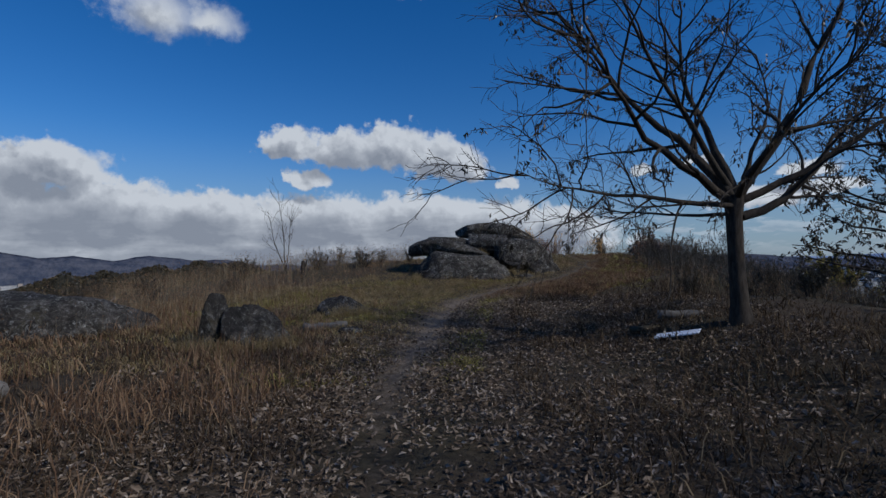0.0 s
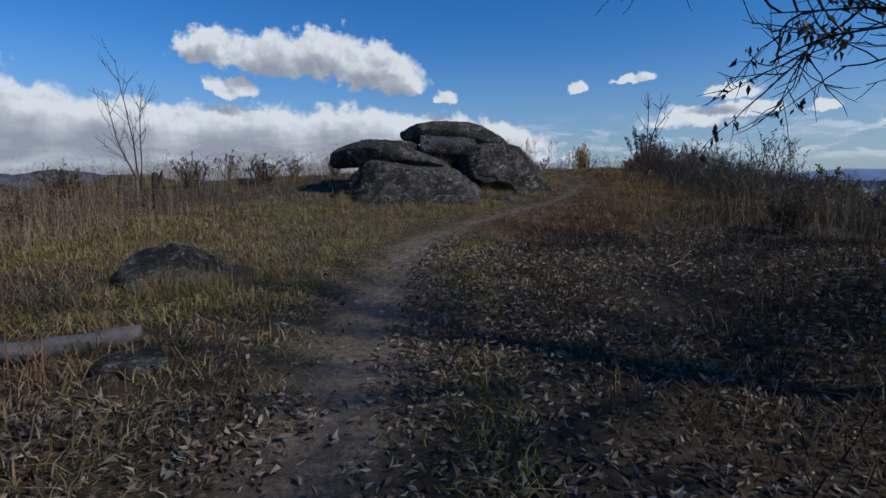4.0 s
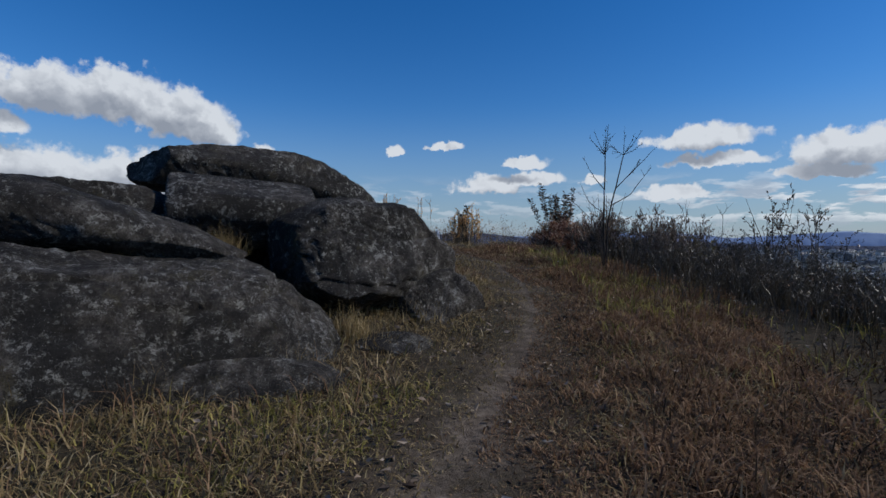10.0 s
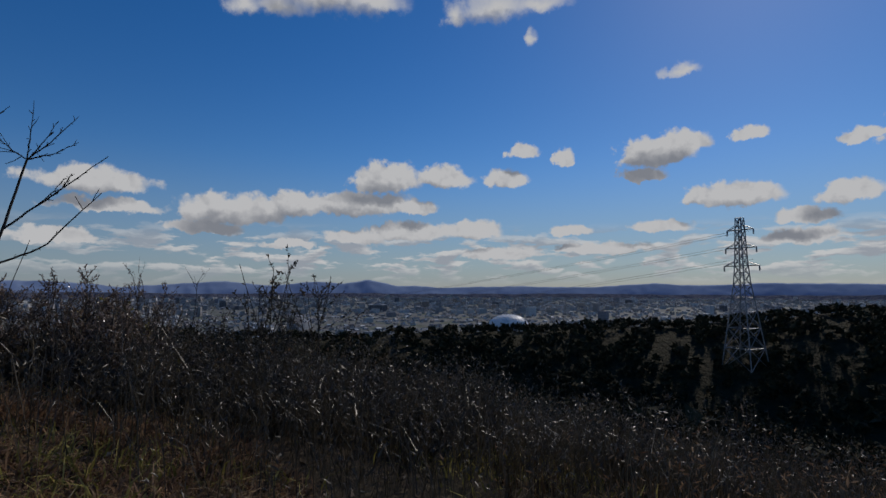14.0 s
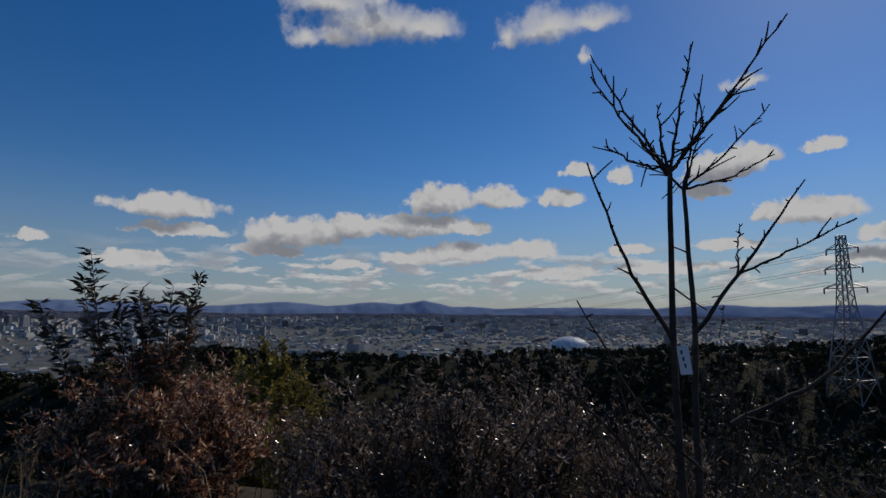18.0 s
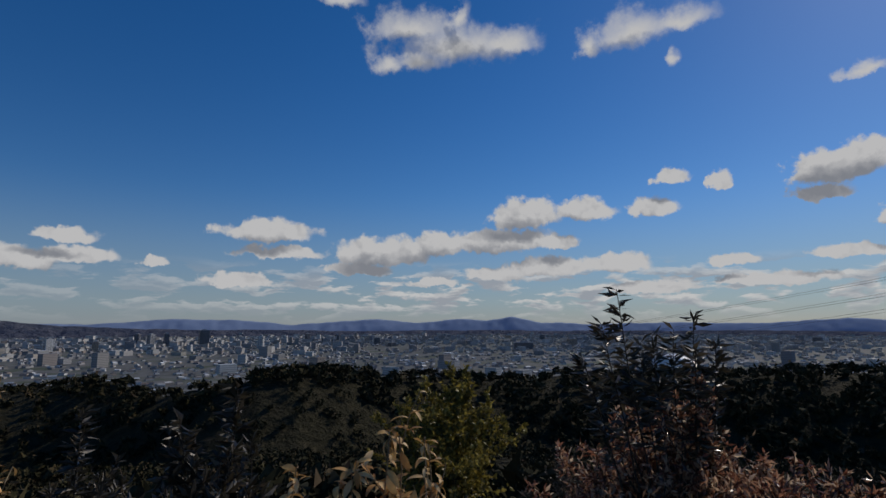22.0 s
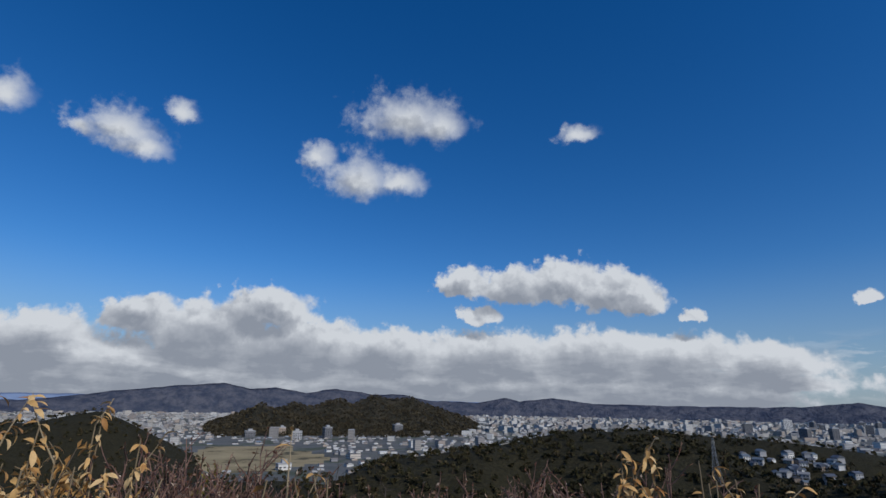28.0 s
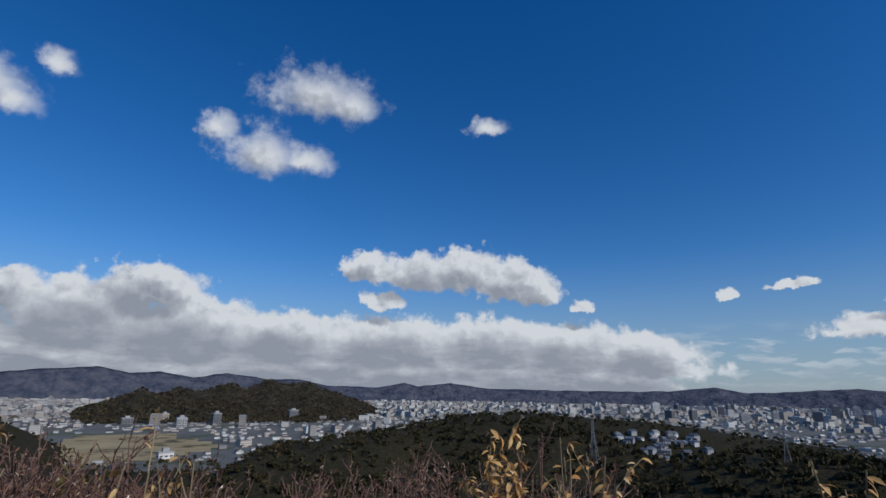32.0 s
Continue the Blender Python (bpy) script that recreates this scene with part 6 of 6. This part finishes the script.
shrub("leafy_shrub", on_ground(14.9, 25.6), 1.9, 0.6, 8, 7, 9, 0.06, DARKLEAF, 24, "upright dark leafy shrub among bare twigs", 0.5)


def evergreen(at, height, seed):
    """A leaning evergreen with a loose crown of drooping leaf sprays."""
    rng = np.random.default_rng(seed)
    ob = thing("evergreen_tree", at, "dark evergreen tree with drooping leaf sprays at the clearing's edge", "tree")
    pts = branch(rng, (0, 0, -0.2), (-0.08, 0.02, 1), height, 0.05, 0.03, 10)
    g = Geo()
    tube(g, pts, np.linspace(0.15, 0.03, 11), 9)
    part("trunk", g.mesh("trunk", BARK), ob)
    twig, fol = Geo(), Geo()
    for q, e, s_ in fork_off(rng, pts, 22, 1.15, 0.16):
        bow = branch(rng, q, e, 2.6 * (1.15 - 0.7 * s_), 0.12, 0.02, 7)
        g = Geo()
        tube(g, bow, np.linspace(0.045, 0.012, 8), 5)
        part("limb", g.mesh("limb", BARK), ob)
        for q2, e2, s2 in fork_off(rng, bow, 12, 0.8, 0.2):
            sh = branch(rng, q2, e2, rng.uniform(0.4, 1.0), 0.14, -0.05, 5)
            tube(twig, sh, np.linspace(0.009, 0.003, 6), 3)
            for tip in sh[2:]:
                m_ = int(rng.integers(5, 9))
                leaves(fol, np.tile(tip, (m_, 1)) + rng.normal(size=(m_, 3)) * 0.03, rng.uniform(0.09, 0.17, m_), rng, np.tile((0.0, 0.0, -0.7), (m_, 1)) + rng.normal(size=(m_, 3)) * 0.5, 0.36, 0.4)
    part("twigwork", twig.mesh("twigwork", TWIG), ob, kind="stuff")
    part("foliage", fol.mesh("foliage", DARKLEAF, False), ob, "dark green drooping leaves", "stuff")
    return ob


evergreen(on_ground(12.0, 13.0), 7.8, 25)
for x_, y_, hh, sd in ((9.4, 13.4, 1.3, 241), (10.4, 11.4, 1.4, 242), (9.2, 15.8, 1.3, 243), (10.8, 16.8, 1.7, 244), (8.8, 18.2, 1.2, 245), (9.6, 9.4, 1.3, 246)):
    shrub("dark_shrub", on_ground(x_, y_), hh, 1.1, 20, 9, 11, 0.06, DARKLEAF, sd, "dark leafy shrub behind the spreading tree", 0.45, group="shrubs behind the tree")
shrub("tall_shrub", on_ground(11.6, 12.6), 2.2, 1.6, 22, 10, 12, 0.09, DARKLEAF, 26, "dark leafy shrub at the edge of the clearing", 0.4)
shrub("low_shrub", on_ground(-13.5, 20.0), 1.4, 1.8, 24, 9, 10, 0.06, DARKLEAF, 26, "dense dark shrub on the far edge of the grass", 0.5)
shrub("low_shrub", on_ground(-8.8, 21.5), 0.9, 1.1, 20, 8, 9, 0.05, DARKLEAF, 27, "low dark shrub in the dry grass", 0.5)
for x_, y_, hh, sd in ((-13.6, 15.5, 1.3, 231), (-12.6, 17.4, 1.2, 232), (-11.2, 19.5, 1.1, 233), (-9.5, 24.5, 1.3, 234), (-6.4, 26.5, 1.2, 235), (-4.2, 27.2, 1.2, 236)):
    shrub("low_shrub", on_ground(x_, y_), hh, 1.0, 20, 8, 9, 0.06, DARKLEAF, sd, "dark leafy shrub on the edge of the grass", 0.45, group="shrubs on the far edge")
for x_, y_, hh, sd in ((8.6, 32.9 + 2.2, 0.9, 31), (13.2, 22.4, 1.4, 32), (12.6, 20.2, 1.6, 33), (14.4, 17.6, 2.0, 34), (-3.4, 28.6, 1.1, 35), (-5.8, 28.4, 1.2, 36), (-1.9, 29.0, 1.0, 37)):
    shrub("weedy_shrub", on_ground(x_, y_), hh, 0.7, 12, 6, 7, 0.07, DARKLEAF, sd, "small dark leafy shrub on the edge of the slope", 0.35, group="weedy shrubs")
shrub("golden_tree", on_ground(28.6, 38.9, 0.5), (0.75 - float(ground(28.6, 38.9))) * 0.97, 3.4, 46, 13, 22, 0.22, OLIVELEAF, 41, "rounded tree with yellow olive leaves below the summit", 0.6, wood=BARK)
shrub("olive_shrub", on_ground(2.4, 38.5), 2.2, 1.5, 20, 9, 12, 0.09, OLIVELEAF, 42, "olive green shrub below the summit", 0.5)
shrub("olive_shrub", on_ground(-1.5, 37.5), 2.2, 1.4, 20, 9, 12, 0.09, OLIVELEAF, 43, "olive green shrub below the summit", 0.5)
for x_, y_, top_, sp, sd in ((4.90, 35.21, 2.02, 0.8, 51), (4.76, 35.63, 2.02, 0.8, 52), (4.80, 35.93, 1.99, 0.8, 53), (5.07, 35.89, 1.93, 0.8, 54), (5.07, 34.80, 2.02, 0.8, 55), (6.27, 36.31, 1.82, 0.8, 56), (6.68, 36.64, 1.84, 0.8, 57), (7.21, 36.93, 1.87, 0.8, 58), (7.96, 37.03, 1.88, 0.8, 59), (5.47, 35.93, 1.81, 0.8, 60)):
    shrub("reddish_shrub", on_ground(x_, y_), (top_ - float(ground(x_, y_))) * 1.12, sp, 40, 12, 5, 0.032, REDLEAF, sd, "twiggy reddish brown shrub below the summit", 0.4, group="reddish shrubs", wood=RUST)
for x_, y_, top_, sd in ((5.42, 33.94, 2.26, 91), (5.31, 34.14, 2.24, 92), (5.26, 34.41, 2.25, 93), (5.38, 34.40, 2.26, 94), (5.59, 33.65, 2.16, 96), (5.68, 33.97, 2.18, 97), (5.64, 33.74, 2.19, 98), (5.75, 33.52, 2.15, 101), (5.88, 33.73, 2.16, 102)):
    shrub("golden_shrub", on_ground(x_, y_), (top_ - float(ground(x_, y_))) * 0.96, 0.36, 13, 9, 14, 0.045, GOLDLEAF, sd, "withered bush covered in curled golden leaves", 0.34, group="golden bushes at the summit", wood=STALK)
# ---- dry plants at the summit, and small things ----
def leaf_mesh(seed):
    """One curled, pointed dry leaf, a unit long."""
    rng = np.random.default_rng(seed)
    curl, twist = rng.uniform(0.5, 1.6), rng.uniform(-0.8, 0.8)
    g = Geo()
    rows = []
    for s in np.linspace(0, 1, 7):
        w_ = 0.17 * math.sin(math.pi * min(1, s * 0.96 + 0.02)) ** 0.8 + 0.004
        b_ = curl * s
        c_ = np.array([0, math.sin(b_) / curl, (math.cos(b_) - 1) / curl])
        a_ = twist * s
        side = np.array([math.cos(a_), 0, math.sin(a_)])
        rows += [c_ - side * w_ + (0, 0, 0.35 * w_), c_, c_ + side * w_ + (0, 0, 0.35 * w_)]
    q = []
    for i_ in range(6):
        q += [(3 * i_, 3 * i_ + 1, 3 * i_ + 4, 3 * i_ + 3), (3 * i_ + 1, 3 * i_ + 2, 3 * i_ + 5, 3 * i_ + 4)]
    g.add(rows, quads=q)
    return g.mesh("leaf", DRYLEAF)


k = Mat("curled_dry_leaf", 0.6, 0.3)
c = k.ramp(k.each(), (0.0, (0.44, 0.21, 0.065)), (0.5, (0.70, 0.42, 0.15)), (1.0, (0.84, 0.60, 0.30)))
c = k.mix(0.4, c, k.ramp(k.noise(6, 4), (0.35, 0.6), (0.65, 1.0)), "MULTIPLY")
DRYLEAF = k.colour(c).thin(c, 0.22).m
LEAF = [leaf_mesh(q) for q in range(5)]


def dry_plant(tip, seed, count=44, leaf=0.052, label="withered stalk with curled golden leaves at the summit", bare=0.45, lean=(0.0, 0.0), side=3):
    rng = np.random.default_rng(seed)
    at = on_ground(tip[0] - lean[0], tip[1] - lean[1])
    ob = thing("dry_plant", at, label, "dry plant", "dry golden plants")
    top = np.array(tip) - np.array(at)
    pts = np.array([top * s + np.array([rng.normal() * 0.015, rng.normal() * 0.015, 0]) for s in np.linspace(-0.02, 1, 9)])
    lines = [pts]
    g = Geo()
    tube(g, pts, np.linspace(0.007, 0.003, 9), 5)
    for q, e, s in fork_off(rng, pts, side, 0.55, 0.5):
        sh = branch(rng, q, e, rng.uniform(0.12, 0.3), 0.1, 0.06, 4)
        tube(g, sh, np.linspace(0.004, 0.002, 5), 4)
        lines.append(sh)
    part("stem", g.mesh("stem", STALK), ob)
    count = int(count * 2.3)
    for k_ in range(count):
        ln = lines[0] if k_ < count * 0.55 else lines[int(rng.integers(0, len(lines)))]
        s = rng.uniform(bare if ln is pts else 0.2, 1.0) * (len(ln) - 1)
        i_ = min(int(s), len(ln) - 2)
        p = ln[i_] + (ln[i_ + 1] - ln[i_]) * (s - i_)
        lf = part("leaf", LEAF[int(rng.integers(0, 5))], ob)
        lf.location = p
        lf.rotation_euler = (rng.uniform(-0.9, 0.9), rng.uniform(-0.6, 0.6), rng.uniform(0, 2 * math.pi))
        lf.scale = [leaf * rng.uniform(0.55, 1.25)] * 3
    return ob


dry_plant((7.57, 34.84, 2.23), 1, 108, bare=0.45)
dry_plant((7.60, 34.89, 2.20), 2, 60, bare=0.40)
dry_plant((7.69, 34.94, 2.20), 3, 80, bare=0.45)
dry_plant((7.91, 35.13, 2.18), 4, 4, bare=0.60)
dry_plant((7.96, 34.82, 2.15), 5, 20, bare=0.55)
dry_plant((8.01, 34.76, 2.14), 6, 36, bare=0.50)
dry_plant((5.57, 33.81, 2.30), 7, 56, bare=0.35)
dry_plant((5.54, 33.94, 2.30), 8, 56, bare=0.35)
dry_plant((5.49, 34.21, 2.30), 9, 50, bare=0.35)
dry_plant((5.52, 34.25, 2.34), 10, 46, bare=0.40)
dry_plant((5.68, 34.28, 2.24), 11, 36, bare=0.40)
dry_plant((5.67, 33.59, 2.18), 12, 44, bare=0.30)
dry_plant((5.64, 33.64, 2.18), 13, 44, bare=0.30)
dry_plant((5.59, 34.01, 2.19), 14, 50, bare=0.30)
dry_plant((5.77, 33.92, 2.17), 15, 46, bare=0.30)
dry_plant((5.73, 33.68, 2.20), 16, 46, bare=0.30)
dry_plant((5.86, 33.70, 2.19), 17, 46, bare=0.25)
dry_plant((5.80, 34.04, 2.16), 18, 50, bare=0.30)
dry_plant((6.41, 34.15, 2.14), 20, 14, bare=0.60)
dry_plant((6.42, 34.21, 2.11), 21, 12, bare=0.60)
dry_plant((6.46, 34.30, 2.07), 22, 10, bare=0.60)
dry_plant((6.60, 34.27, 2.14), 23, 14, bare=0.60)
dry_plant((8.70, 34.58, 2.17), 24, 22, bare=0.55)
dry_plant((8.80, 34.52, 2.15), 25, 40, bare=0.50)
dry_plant((9.12, 34.43, 2.11), 26, 16, bare=0.60)
dry_plant((7.87, 34.81, 2.13), 27, 6, bare=0.50)
dry_plant((9.74, 33.56, 1.55), 75, 40, 0.085, "withered stalk with curled brown leaves beside the slope", 0.25)
dry_plant((9.83, 33.32, 1.69), 76, 44, 0.085, "withered stalk with curled brown leaves beside the slope", 0.25)
dry_plant((9.93, 33.20, 1.81), 77, 40, 0.085, "withered stalk with curled brown leaves beside the slope", 0.25)
dry_plant((10.03, 33.16, 1.79), 78, 44, 0.085, "withered stalk with curled brown leaves beside the slope", 0.25)
dry_plant((10.16, 33.07, 1.74), 79, 30, 0.085, "withered stalk with curled brown leaves beside the slope", 0.25)
dry_plant((10.04, 32.68, 1.30), 80, 30, 0.085, "withered stalk with curled brown leaves beside the slope", 0.25)
dry_plant((9.60, 33.55, 1.46), 81, 36, 0.085, "withered stalk with curled brown leaves beside the slope", 0.25)
dry_plant((9.68, 33.33, 1.50), 82, 40, 0.085, "withered stalk with curled brown leaves beside the slope", 0.25)
dry_plant((9.75, 33.11, 1.54), 83, 44, 0.085, "withered stalk with curled brown leaves beside the slope", 0.25)
dry_plant((9.95, 33.01, 1.51), 84, 44, 0.085, "withered stalk with curled brown leaves beside the slope", 0.25)
dry_plant((10.07, 32.84, 1.40), 85, 36, 0.085, "withered stalk with curled brown leaves beside the slope", 0.25)
dry_plant((9.39, 33.46, 1.39), 86, 30, 0.085, "withered stalk with curled brown leaves beside the slope", 0.25)


def bevelled(w, d, h, edge):
    bm = bmesh.new()
    bmesh.ops.create_cube(bm, size=1)
    bmesh.ops.scale(bm, vec=(w, d, h), verts=bm.verts)
    bmesh.ops.bevel(bm, geom=bm.edges[:], offset=edge, segments=2, affect="EDGES")
    return bm


def from_bm(name, bm, mat):
    me = bpy.data.meshes.new(name)
    bm.to_mesh(me)
    bm.free()
    me.materials.append(mat)
    return me


# white board lying by the tree, and the cut logs behind it
board = thing("white_board", (4.55, 10.15, float(ground(4.55, 10.15)) + 0.07), "white painted board lying tilted on fallen leaves", "board", data=from_bm("white_board", bevelled(0.86, 0.22, 0.025, 0.006), BOARD))
board.rotation_euler = (radians(16), radians(-11), radians(-42))


def log(at, length, rad, turn, mat, label, seed):
    rng = np.random.default_rng(seed)
    g = Geo()
    pts = np.stack([np.linspace(-length / 2, length / 2, 9), rng.normal(size=9) * rad * 0.12, rng.normal(size=9) * rad * 0.1], 1)
    tube(g, np.concatenate([pts[:1], pts, pts[-1:]]), np.concatenate([[0.001], rad * rng.uniform(0.88, 1.08, 9), [0.001]]), 10)
    ob = thing("log", at, label, "log", data=g.mesh("log", mat))
    ob.rotation_euler = (0, 0, radians(turn))
    return ob


log((5.1, 11.2, float(ground(5.1, 11.2)) + 0.07), 0.9, 0.10, -12, WOODGREY, "short weathered grey log beside the tree", 1)
log((4.3, 11.1, float(ground(4.3, 11.1)) + 0.05), 0.7, 0.07, 8, LICHENLOG, "short dark mossy log in the leaves", 2)
log((-3.0, 13.05, float(ground(-3.0, 13.05)) + 0.06), 1.1, 0.10, 28, WOODGREY, "weathered grey log lying in the dry grass", 3)
log((-7.4, 8.2, float(ground(-7.4, 8.2)) + 0.12), 1.6, 0.16, -30, WOODGREY, "weathered pale log lying in the tall grass", 4)

post = thing("stump", on_ground(-6.4, 23.5), "broken dark wooden post standing in the weeds", "post")
g = Geo()
tube(g, [(0, 0, -0.1), (0.01, 0, 0.4), (0.0, 0.01, 0.8), (0.02, 0, 0.98), (0.03, 0.01, 1.0)], [0.11, 0.10, 0.09, 0.08, 0.01], 9)
part("post", g.mesh("post", BARK), post)
g = Geo()
tube(g, [(0.03, 0.0, 0.6), (0.16, 0.02, 0.9), (0.2, 0.02, 1.05)], [0.05, 0.045, 0.02], 7)
part("snag", g.mesh("snag", BARK), post)

stake = thing("marker_stake", on_ground(9.2, 34.0), "small white marker post standing in the grass", "post", data=from_bm("marker_stake", bevelled(0.09, 0.09, 0.55, 0.008), BOARD))
stake.location.z += 0.2
g = Geo()
tube(g, branch(np.random.default_rng(3), (-0.14, 0, 0.02), (1, 0.4, 0.05), 0.3, 0.05, 0, 4), [0.018, 0.02, 0.018, 0.016, 0.008], 6)
thing("stick", on_ground(9.4, 27.9), "short bleached stick lying on the grass", "stick", data=g.mesh("stick", BOARD))
for q, (x_, y_, ln_, tn_) in enumerate(((4.4, 15.3, 0.9, 35), (2.6, 6.2, 0.7, 120), (3.4, 8.2, 0.6, 70), (1.2, 4.2, 0.5, 20), (-1.6, 9.2, 0.6, 150), (2.2, 11.8, 0.5, 95), (5.0, 18.2, 0.8, 60))):
    g = Geo()
    rr_ = np.random.default_rng(60 + q)
    ln = branch(rr_, (-ln_ / 2, 0, 0.025), (1, 0, 0.02), ln_, 0.08, 0.0, 7)
    tube(g, ln, np.linspace(0.008, 0.004, 8), 5)
    ob = thing("stick", on_ground(x_, y_), "thin dry stick lying on fallen leaves", "stick", "dry sticks", data=g.mesh("stick", STALK))
    ob.rotation_euler = (0, 0, radians(tn_))
